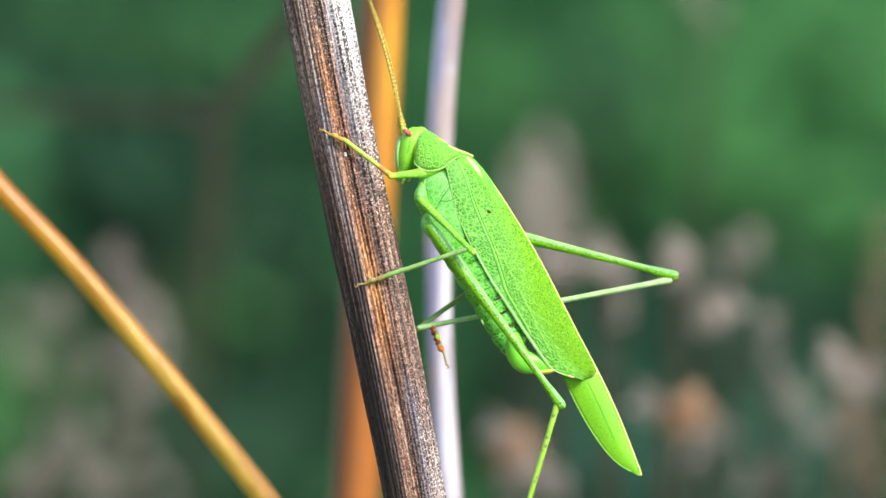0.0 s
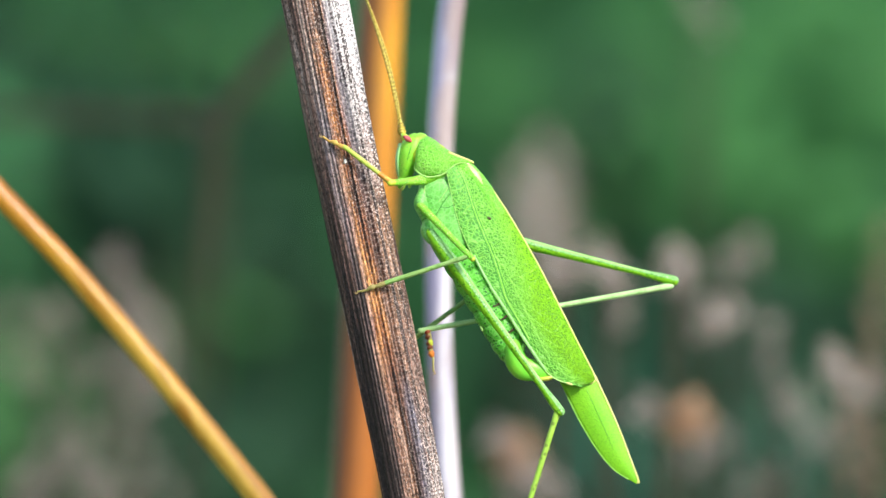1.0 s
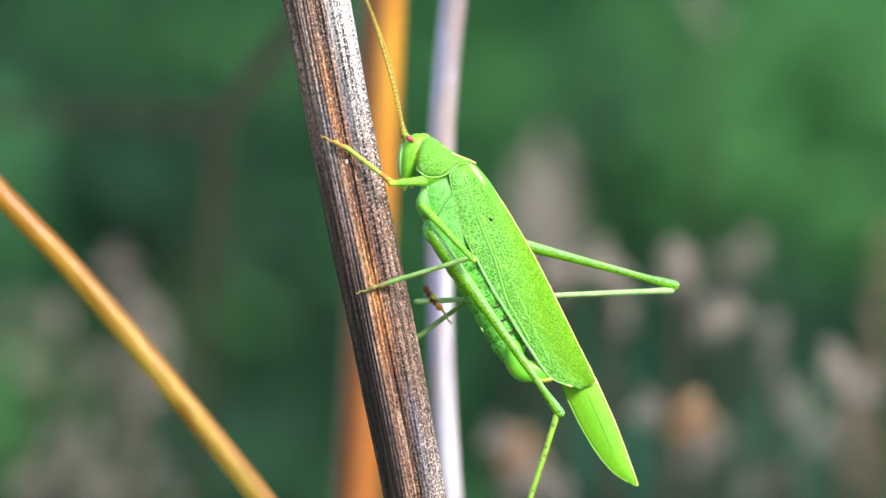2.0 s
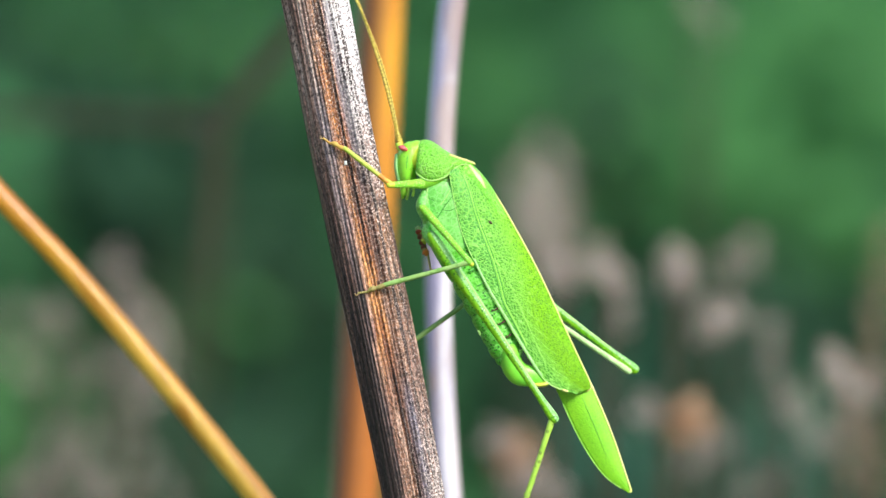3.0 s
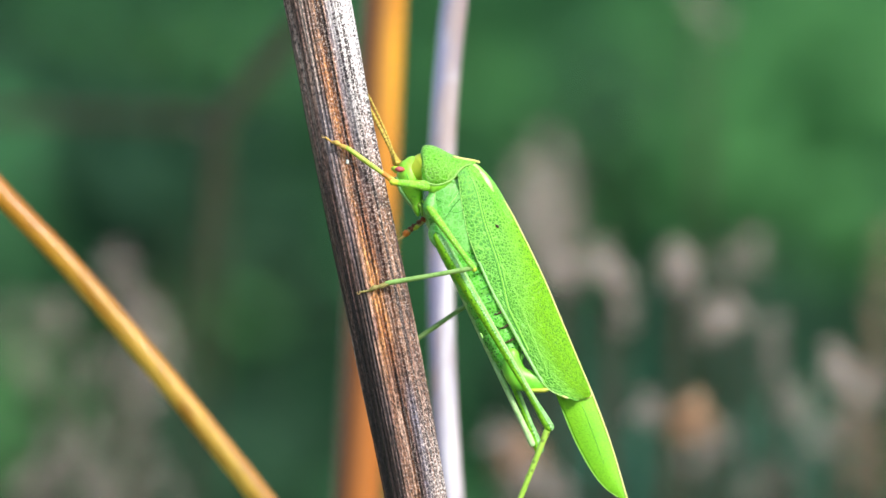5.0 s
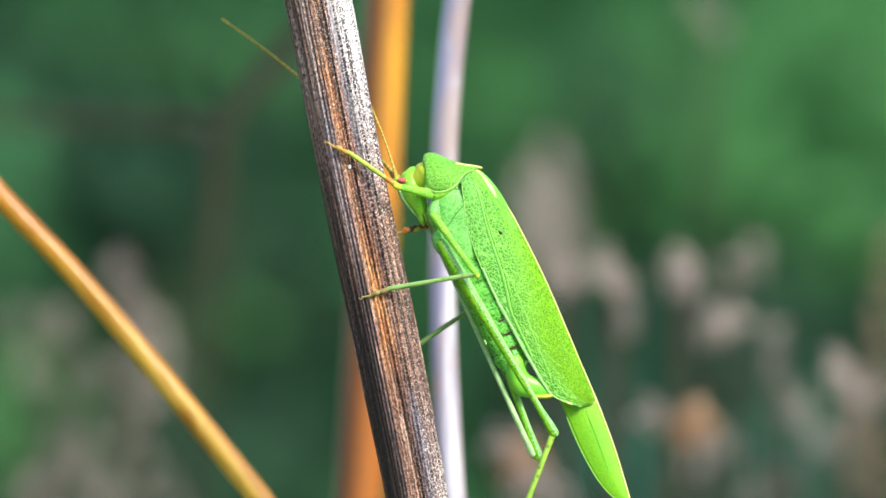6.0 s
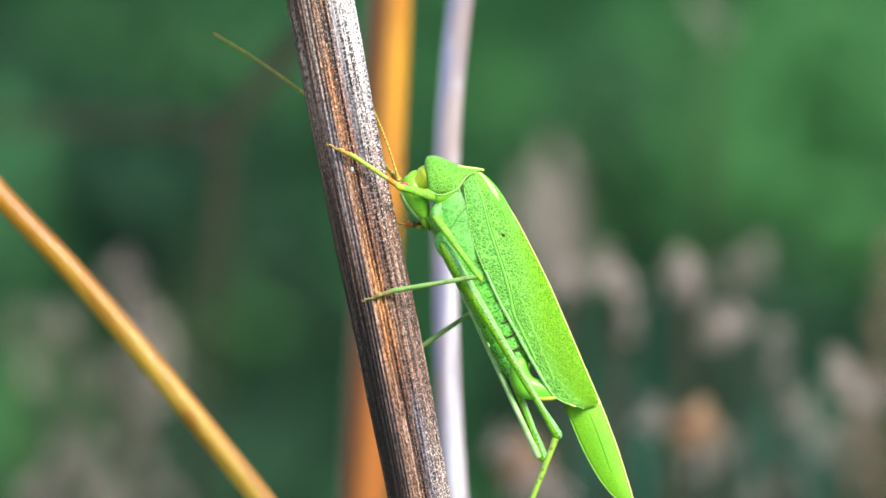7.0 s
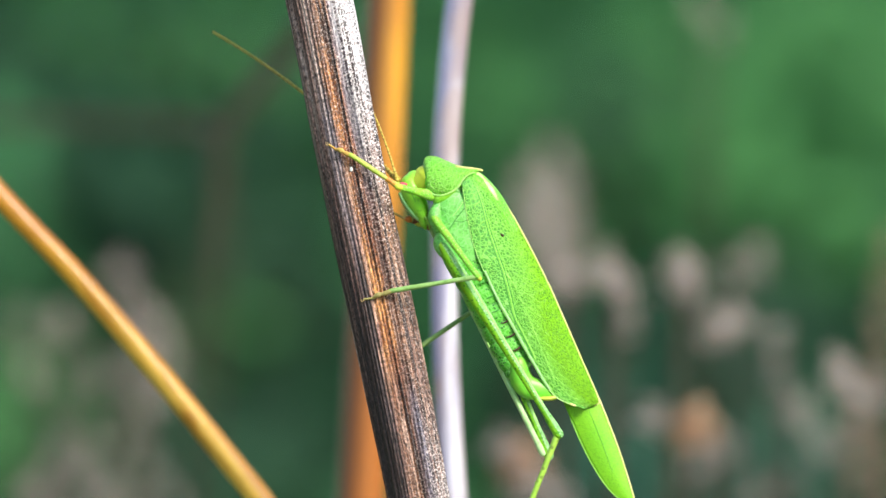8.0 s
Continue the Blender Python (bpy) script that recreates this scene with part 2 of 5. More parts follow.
def stem_material(name, stops, gloss, pale, fibre=1.0, relief=0.8, stain=None, coat=0.0, sides=(), ends=()):
    """A smooth dry stalk with long fibres; coat: a waxy skin. sides and ends: tints (colour, ramp) round and along it;
    some sides are painted shade.
    """
    m = Mat(name, rough=0.4, spec=gloss, coat=coat)
    m.b.inputs["Coat Roughness"].default_value = 0.14
    f = m.noise(m.coords("UV", (3600 * fibre, 55, 1)), 1.0, 3, 0.7, 0.2)
    g = m.noise(m.coords("UV", (1000 * fibre, 40, 1)), 1.0, 3, 0.6, 0.5)
    grit = m.noise(m.coords("UV", (7500, 2700, 1)), 1.0, 3, 0.75)
    blot = m.noise(m.coords("UV", (420, 150, 1)), 1.0, 4, 0.6, 0.5)
    col = m.ramp(m.mix(0.35, f, g), stops)
    for tint, ramp in ends:
        col = m.mix(m.ramp(m.mix(0.12, m.axis("UV", 10, 1), blot), [(p, (w,) * 3) for p, w in ramp]), col, tint)
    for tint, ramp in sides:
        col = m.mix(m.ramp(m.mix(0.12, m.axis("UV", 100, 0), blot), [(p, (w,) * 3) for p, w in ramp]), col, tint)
    col = m.mix(m.ramp(grit, [(0.5, (0, 0, 0)), (0.7, (pale,) * 3)]), col, (0.66, 0.60, 0.56))
    if stain:
        spread = m.noise(m.coords("UV", (330, 110, 1)), 1.0, 4, 0.6, 0.5)
        col = m.mix(m.ramp(spread, [(0.47, (0, 0, 0)), (0.62, (0.75,) * 3)]), col, stain)
    m.colour(col)
    m.rough(m.ramp(grit, [(0.35, (0.5,) * 3), (0.65, (0.25,) * 3)]))
    m.bump(m.mix(0.3, f, g), relief, 0.00022 * relief)
    m.bump(grit, relief * 0.8, 0.00007)
    return m.m


def bark_material():
    """A ribbed, weathered stalk: dark skin with thin pale ribs, rusty streaks, blue grey film and bark whitened on the
    right, mostly towards the top, part bleaching and part painted sun glare.
    """
    m = Mat("weathered stalk", rough=0.4, spec=0.35)
    ridges = m.mix(0.22, m.noise(m.coords("UV", (1900, 26, 1)), 1.0, 2, 0.5, 0.3), m.noise(m.coords("UV", (2600, 420, 1)), 1.0, 3, 0.6, 0.4))
    fine = m.noise(m.coords("UV", (5200, 90, 1)), 1.0, 3, 0.6, 0.2)
    grit = m.noise(m.coords("UV", (8200, 3600, 1)), 1.0, 2, 0.7)
    speck = m.noise(m.coords("UV", (8200, 5200, 1)), 1.0, 2, 0.7)
    patch = m.noise(m.coords("UV", (520, 70, 1)), 1.0, 4, 0.6, 0.5)
    wander = m.noise(m.coords("UV", (300, 45, 1)), 1.0, 3, 0.6, 0.4)
    round_ = m.mix(0.16, m.axis("UV", 100, 0), wander)
    along = m.mix(0.06, m.axis("UV", 10, 1), patch)

    def zone(a, b):
        return m.both(m.ramp(round_, [(p, (w,) * 3) for p, w in a]), m.ramp(along, [(p, (w,) * 3) for p, w in b]))

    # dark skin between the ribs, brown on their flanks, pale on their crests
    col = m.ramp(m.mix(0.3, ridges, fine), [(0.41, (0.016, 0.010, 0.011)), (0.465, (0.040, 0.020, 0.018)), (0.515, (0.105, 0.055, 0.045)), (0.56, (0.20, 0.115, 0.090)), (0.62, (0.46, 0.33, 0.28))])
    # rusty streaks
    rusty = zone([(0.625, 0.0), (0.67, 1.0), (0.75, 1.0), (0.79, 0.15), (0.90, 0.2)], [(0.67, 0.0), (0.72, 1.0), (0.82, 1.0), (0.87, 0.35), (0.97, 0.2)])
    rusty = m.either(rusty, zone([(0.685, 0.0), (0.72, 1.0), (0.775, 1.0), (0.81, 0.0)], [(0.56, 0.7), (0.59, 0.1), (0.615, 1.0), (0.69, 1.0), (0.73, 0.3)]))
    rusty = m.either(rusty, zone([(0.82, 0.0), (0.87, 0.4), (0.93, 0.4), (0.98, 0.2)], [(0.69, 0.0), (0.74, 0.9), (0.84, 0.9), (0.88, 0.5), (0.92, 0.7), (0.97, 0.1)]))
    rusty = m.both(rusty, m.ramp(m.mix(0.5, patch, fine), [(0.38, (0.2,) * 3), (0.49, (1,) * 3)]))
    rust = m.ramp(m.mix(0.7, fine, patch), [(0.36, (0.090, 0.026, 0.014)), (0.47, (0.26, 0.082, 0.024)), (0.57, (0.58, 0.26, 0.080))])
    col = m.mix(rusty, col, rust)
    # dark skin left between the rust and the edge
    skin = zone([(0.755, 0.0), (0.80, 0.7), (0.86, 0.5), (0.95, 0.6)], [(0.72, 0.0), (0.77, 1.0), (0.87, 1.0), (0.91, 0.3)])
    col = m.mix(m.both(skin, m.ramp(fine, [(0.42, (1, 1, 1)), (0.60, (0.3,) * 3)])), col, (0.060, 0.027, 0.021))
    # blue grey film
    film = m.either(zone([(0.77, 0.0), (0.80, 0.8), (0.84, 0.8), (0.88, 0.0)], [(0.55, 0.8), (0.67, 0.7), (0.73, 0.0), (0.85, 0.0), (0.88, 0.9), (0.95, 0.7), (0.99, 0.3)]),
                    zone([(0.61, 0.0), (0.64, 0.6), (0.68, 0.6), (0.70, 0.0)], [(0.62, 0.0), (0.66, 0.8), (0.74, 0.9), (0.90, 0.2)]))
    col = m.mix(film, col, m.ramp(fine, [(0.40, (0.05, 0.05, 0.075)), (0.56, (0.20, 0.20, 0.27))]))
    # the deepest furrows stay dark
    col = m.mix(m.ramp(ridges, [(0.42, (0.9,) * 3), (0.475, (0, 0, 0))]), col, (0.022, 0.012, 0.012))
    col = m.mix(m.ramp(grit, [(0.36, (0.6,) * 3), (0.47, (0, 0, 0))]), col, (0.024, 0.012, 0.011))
    # pale grit, denser to the right, where it also paints the highlights
    grit_glints = m.both(m.ramp(speck, [(0.52, (0, 0, 0)), (0.61, (1, 1, 1))]), m.ramp(patch, [(0.34, (0.3,) * 3), (0.56, (1,) * 3)]))
    grit_glints = m.both(grit_glints, m.ramp(round_, [(0.50, (0.05,) * 3), (0.63, (0.16,) * 3), (0.73, (0.6,) * 3), (0.84, (0.85,) * 3), (0.95, (1,) * 3)]))
    grit_glints = m.both(grit_glints, m.ramp(along, [(0.60, (1, 1, 1)), (0.72, (0.9,) * 3), (0.76, (0.4,) * 3), (0.86, (0.35,) * 3), (0.93, (0.8,) * 3)]))
    col = m.mix(grit_glints, col, (0.78, 0.63, 0.57))
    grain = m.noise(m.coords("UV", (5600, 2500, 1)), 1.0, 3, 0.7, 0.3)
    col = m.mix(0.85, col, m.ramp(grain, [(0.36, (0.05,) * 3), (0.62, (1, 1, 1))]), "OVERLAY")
    # bleached bark on the right side, with the sun's glare painted into its white
    bleach_glare = zone([(0.80, 0.0), (0.85, 0.7), (0.90, 1.0)], [(0.59, 1.0), (0.635, 0.75), (0.68, 0.3), (0.73, 0.03), (0.88, 0.03), (0.93, 0.35), (0.99, 0.45)])
    bleach_glare = m.both(bleach_glare, m.ramp(m.mix(0.5, m.mix(0.55, ridges, fine), speck), [(0.44, (0.02,) * 3), (0.53, (1, 1, 1))]))
    bleach_glare = m.both(bleach_glare, m.ramp(grain, [(0.36, (0.35,) * 3), (0.48, (1, 1, 1))]))
    col = m.mix(bleach_glare, col, (0.88, 0.85, 0.86))
    m.colour(col)
    m.b.inputs["Coat Weight"].default_value = 0.25
    m.b.inputs["Coat Roughness"].default_value = 0.2
    m.rough(m.ramp(grit, [(0.35, (0.55,) * 3), (0.65, (0.28,) * 3)]))
    m.bump(m.mix(0.3, ridges, fine), 0.9, 0.00022)
    m.bump(grain, 0.9, 0.00010)
    return m.m


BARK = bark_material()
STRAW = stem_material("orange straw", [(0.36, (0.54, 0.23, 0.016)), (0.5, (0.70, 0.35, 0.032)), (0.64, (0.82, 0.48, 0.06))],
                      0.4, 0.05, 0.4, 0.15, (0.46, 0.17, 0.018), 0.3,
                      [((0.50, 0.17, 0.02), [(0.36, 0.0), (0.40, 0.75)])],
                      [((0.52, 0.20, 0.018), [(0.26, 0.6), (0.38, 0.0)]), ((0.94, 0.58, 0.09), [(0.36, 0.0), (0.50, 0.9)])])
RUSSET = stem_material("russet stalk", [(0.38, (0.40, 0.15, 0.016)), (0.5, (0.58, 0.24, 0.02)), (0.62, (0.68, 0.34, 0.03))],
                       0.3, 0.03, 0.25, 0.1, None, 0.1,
                       # dark left side: shade painted into the colour
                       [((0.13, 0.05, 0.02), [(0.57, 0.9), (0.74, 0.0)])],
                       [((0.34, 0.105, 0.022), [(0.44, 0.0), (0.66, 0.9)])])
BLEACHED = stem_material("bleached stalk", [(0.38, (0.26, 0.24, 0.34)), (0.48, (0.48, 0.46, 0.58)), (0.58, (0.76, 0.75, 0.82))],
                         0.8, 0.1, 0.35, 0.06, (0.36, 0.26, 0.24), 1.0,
                         # lilac left side is painted shade; the right edge is browner
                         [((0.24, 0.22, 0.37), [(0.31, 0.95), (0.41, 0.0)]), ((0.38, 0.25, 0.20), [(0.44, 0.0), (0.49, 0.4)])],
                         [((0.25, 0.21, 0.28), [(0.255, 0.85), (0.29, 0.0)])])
TWIG = stem_material("dark twig", [(0.3, (0.020, 0.026, 0.013)), (0.5, (0.036, 0.036, 0.020)), (0.7, (0.055, 0.046, 0.030))],
                     0.2, 0.0, 0.3)


def leaf_material(name, a, b, c):
    m = Mat(name, rough=0.6, spec=0.15)
    geo = m.t.nodes.new("ShaderNodeNewGeometry")
    col = m.ramp(geo.outputs["Random Per Island"], [(0.0, a), (0.5, b), (1.0, c)])
    v = m.coords()
    col = m.mix(m.ramp(m.noise(v, 60, 4), [(0.35, (0, 0, 0)), (0.7, (0.35,) * 3)]), col, a)
    m.colour(col)
    m.bump(m.noise(v, 300, 3), 0.3, 0.001)
    m.thin(col, 0.3)
    return m.m


LEAF = leaf_material("green leaves", (0.036, 0.136, 0.054), (0.054, 0.195, 0.074), (0.070, 0.24, 0.090))
# brighter and darker copies of the leaves, with sun and shade in their colour
LEAF_LIT = leaf_material("light green leaves", (0.052, 0.19, 0.058), (0.076, 0.25, 0.076), (0.10, 0.31, 0.092))
LEAF_SHADED = leaf_material("deep green leaves", (0.016, 0.054, 0.029), (0.025, 0.076, 0.038), (0.035, 0.10, 0.046))
# blue green copy: the bluish shade of the low growth painted in
LEAF_BLUE_SHADE = leaf_material("blue green leaves", (0.024, 0.092, 0.060), (0.036, 0.125, 0.080), (0.050, 0.155, 0.098))
DRY = leaf_material("dry bracts", (0.35, 0.265, 0.23), (0.60, 0.495, 0.44), (0.86, 0.76, 0.71))
DRY_ORANGE = leaf_material("orange beige bracts", (0.40, 0.22, 0.12), (0.60, 0.38, 0.23), (0.76, 0.56, 0.40))
DRY_BROWN = leaf_material("brown bracts", (0.26, 0.16, 0.10), (0.42, 0.28, 0.20), (0.56, 0.41, 0.32))


def ground_material():
    m = Mat("meadow soil", rough=0.95, spec=0.1)
    v = m.coords()
    col = m.ramp(m.noise(v, 3, 6), [(0.35, (0.04, 0.07, 0.02)), (0.5, (0.07, 0.11, 0.03)), (0.65, (0.12, 0.10, 0.06))])
    m.colour(m.mix(m.ramp(m.noise(v, 90, 4), [(0.4, (0, 0, 0)), (0.7, (0.6,) * 3)]), col, (0.05, 0.04, 0.025)))
    m.bump(m.noise(v, 40, 6), 0.8, 0.02)
    return m.m


# ---------------------------------------------------------------- mesh helpers
def mesh_from(name, verts, faces, material, uv=None, smooth=True):
    me = bpy.data.meshes.new(name)
    me.from_pydata([tuple(v) for v in verts], [], faces)
    if smooth:
        me.polygons.foreach_set("use_smooth", [True] * len(me.polygons))
    if uv is not None:
        layer = me.uv_layers.new(name="UVMap")
        idx = np.zeros(len(me.loops), dtype=np.int32)
        me.loops.foreach_get("vertex_index", idx)
        layer.data.foreach_set("uv", np.asarray(uv, dtype=np.float32)[idx].ravel())
    me.materials.append(material)
    me.update()
    return me


def thing(name, label, category, group="", kind="", at=(0, 0, 0)):
    ob = new(name)
    ob.empty_display_size = 0.01
    ob.location = at
    return tagged(ob, label, category, group, kind)


def part(name, me, parent, label=""):
    ob = new(name, me)
    ob.parent = parent
    return tagged(ob, label)


def smooth_path(rows, n):
    """Catmull-Rom through rows of any width."""
    p = np.array([list(r) for r in rows], dtype=float)
    p = np.vstack([2 * p[0] - p[1], p, 2 * p[-1] - p[-2]])
    out = []
    segs = len(p) - 3
    for i in range(n):
        s = i / (n - 1) * segs
        k = min(int(s), segs - 1)
        t = s - k
        a, b, c, d = p[k:k + 4]
        out.append(0.5 * (2 * b + (c - a) * t + (2 * a - 5 * b + 4 * c - d) * t * t + (3 * b - a - 3 * c + d) * t ** 3))
    return np.array(out)


def sweep(path, ra, rb, sides=14, side_axis=(0, 1, 0), relief=None, caps=True):
    """A tube along path. ra: radius in the upright plane, rb: radius along side_axis. relief(angle, i): a factor."""
    path = np.asarray(path, dtype=float)
    n = len(path)
    tan = np.gradient(path, axis=0)
    tan /= np.linalg.norm(tan, axis=1)[:, None] + 1e-12
    ax = np.array(side_axis, dtype=float)
    bi = ax[None, :] - (tan @ ax)[:, None] * tan
    bi /= np.linalg.norm(bi, axis=1)[:, None] + 1e-12
    nor = np.cross(tan, bi)
    length = np.concatenate([[0], np.cumsum(np.linalg.norm(np.diff(path, axis=0), axis=1))])
    ang = np.linspace(0, 2 * math.pi, sides + 1) + math.pi / 2
    verts, uv = [], []
    ra, rb = np.broadcast_to(ra, n), np.broadcast_to(rb, n)
    for i in range(n):
        f = np.ones(sides + 1) if relief is None else relief(ang, i, length[i])
        ring = path[i] + nor[i] * (np.cos(ang) * ra[i] * f)[:, None] + bi[i] * (np.sin(ang) * rb[i] * f)[:, None]
        verts.extend(ring)
        uv.extend(np.stack([(ang - ang[0]) * ra[i], np.full(sides + 1, length[i])], axis=1))
    s1 = sides + 1
    faces = [(i * s1 + j, i * s1 + j + 1, (i + 1) * s1 + j + 1, (i + 1) * s1 + j) for i in range(n - 1) for j in range(sides)]
    if caps:
        verts.append(path[0]), uv.append((0, 0))
        verts.append(path[-1]), uv.append((0, length[-1]))
        a, b = n * s1, n * s1 + 1
        faces += [(a, j + 1, j) for j in range(sides)]
        faces += [(b, (n - 1) * s1 + j, (n - 1) * s1 + j + 1) for j in range(sides)]
    return verts, faces, uv


def tube(name, rows, material, n=24, sides=14, round_ends=True, relief=None, side_axis=(0, 1, 0)):
    """rows: x, y, z, radius in the upright plane, radius across it."""
    s = smooth_path(rows, n)
    ra, rb = np.maximum(s[:, 3], 1e-6), np.maximum(s[:, 4], 1e-6)
    pts = s[:, :3]
    if round_ends:
        def end(p, q, r_a, r_b):
            d = (p - q) / (np.linalg.norm(p - q) + 1e-12)
            return [(p + d * min(r_a, r_b) * math.sin(a), r_a * math.cos(a), r_b * math.cos(a)) for a in (0.5, 1.0, 1.4)]
        first = end(pts[0], pts[1], ra[0], rb[0])[::-1]
        last = end(pts[-1], pts[-2], ra[-1], rb[-1])
        pts = np.vstack([[f[0] for f in first], pts, [f[0] for f in last]])
        ra = np.concatenate([[f[1] for f in first], ra, [f[1] for f in last]])
        rb = np.concatenate([[f[2] for f in first], rb, [f[2] for f in last]])
    v, f, uv = sweep(pts, ra, rb, sides, side_axis, relief)
    return mesh_from(name, v, f, material, uv)


def grid_rows(rows, ratio=1.0):
    """Rows of grid x, grid z, y in mm, radius in grid steps (and, where given, the radius across in mm) in the cricket's space."""
    out = []
    for r in rows:
        b = B(r[0], r[1], r[2])
        out.append((*b, r[3] * K, r[4] * 0.001 if len(r) > 4 else r[3] * K * ratio))
    return out


# ---------------------------------------------------------------- ground and far growth
def ground():
    n, half = 40, 300.0
    t = np.linspace(-1, 1, n + 1)
    g = np.sign(t) * np.abs(t) ** 3 * half
    verts = [(x, y, 0.0) for y in g for x in g]
    faces = [(j * (n + 1) + i, j * (n + 1) + i + 1, (j + 1) * (n + 1) + i + 1, (j + 1) * (n + 1) + i)
             for j in range(n) for i in range(n)]
    ob = new("ground", mesh_from("ground", verts, faces, ground_material()))
    return tagged(ob, "meadow soil with short green growth", "ground", kind="structure")


def leaves(name, spots, material, rng, length=(0.02, 0.04), facing=0.5, slim=0.42):
    """Many small leaves, folded along the midrib. spots: centre, spread, count."""
    outline = [(0.0, 0.0), (0.22, 0.75), (0.5, 1.0), (0.8, 0.6), (1.0, 0.0)]
    verts, faces = [], []
    for centre, spread, count in spots:
        for _ in range(count):
            c = Vector([rng.gauss(m, s) for m, s in zip(centre, spread)])
            c.z = max(c.z, 0.03)
            size = rng.uniform(*length)
            along = Vector((rng.gauss(0, 1), rng.gauss(0, 0.6), rng.gauss(-0.3, 0.9))).normalized()
            up = Vector((rng.gauss(0, 0.8), rng.gauss(-facing, 0.6), rng.gauss(0.5, 0.6)))
            side = along.cross(up).normalized()
            nor = side.cross(along)
            k = len(verts)
            for s, w in outline:
                mid = c + along * (s - 0.5) * size - nor * (s * s * 0.18 * size)
                verts.append(mid)
                if 0 < s < 1:
                    wv = side * w * slim * size * 0.5
                    lift = nor * abs(w) * 0.07 * size
                    verts += [mid + wv + lift, mid - wv + lift]
            # 0 | 1 2 3 | 4 5 6 | 7 8 9 | 10
            for a, b in ((1, 4), (4, 7)):
                faces += [(k + a, k + b, k + b + 1, k + a + 1), (k + a, k + a + 2, k + b + 2, k + b)]
            faces += [(k, k + 1, k + 2), (k, k + 3, k + 1), (k + 7, k + 10, k + 8), (k + 7, k + 9, k + 10)]
    return mesh_from(name, verts, faces, material)


def stalk(name, rows, material, label, category, parts_name="stalk", n=60, sides=24, group=""):
    """An upright stalk that is drawn down to the ground. rows: grid x, grid z, y in metres, radius in grid steps."""
    pts = []
    for gx, gz, y, r in rows:
        pts.append((*G(gx, gz, y), r * K * (D + y) / D))
    a, b = Vector(pts[-2][:3]), Vector(pts[-1][:3])
    way = (b - a) / (b.z - a.z)
    foot = b + way * (-0.01 - b.z)
    base = Vector((foot.x, foot.y, 0))
    ob = thing(name, label, category, group, at=base)
    s = smooth_path([(p[0] - base.x, p[1] - base.y, p[2], p[3]) for p in pts], n)
    low = np.array([*(foot - base), pts[-1][3] * 1.1])
    s = np.vstack([s, [s[-1] + (low - s[-1]) * (i / 12) for i in range(1, 13)]])
    v, f, uv = sweep(s[:, :3], s[:, 3], s[:, 3], sides)
    part(parts_name, mesh_from(parts_name, v, f, material, uv), ob)
    return ob


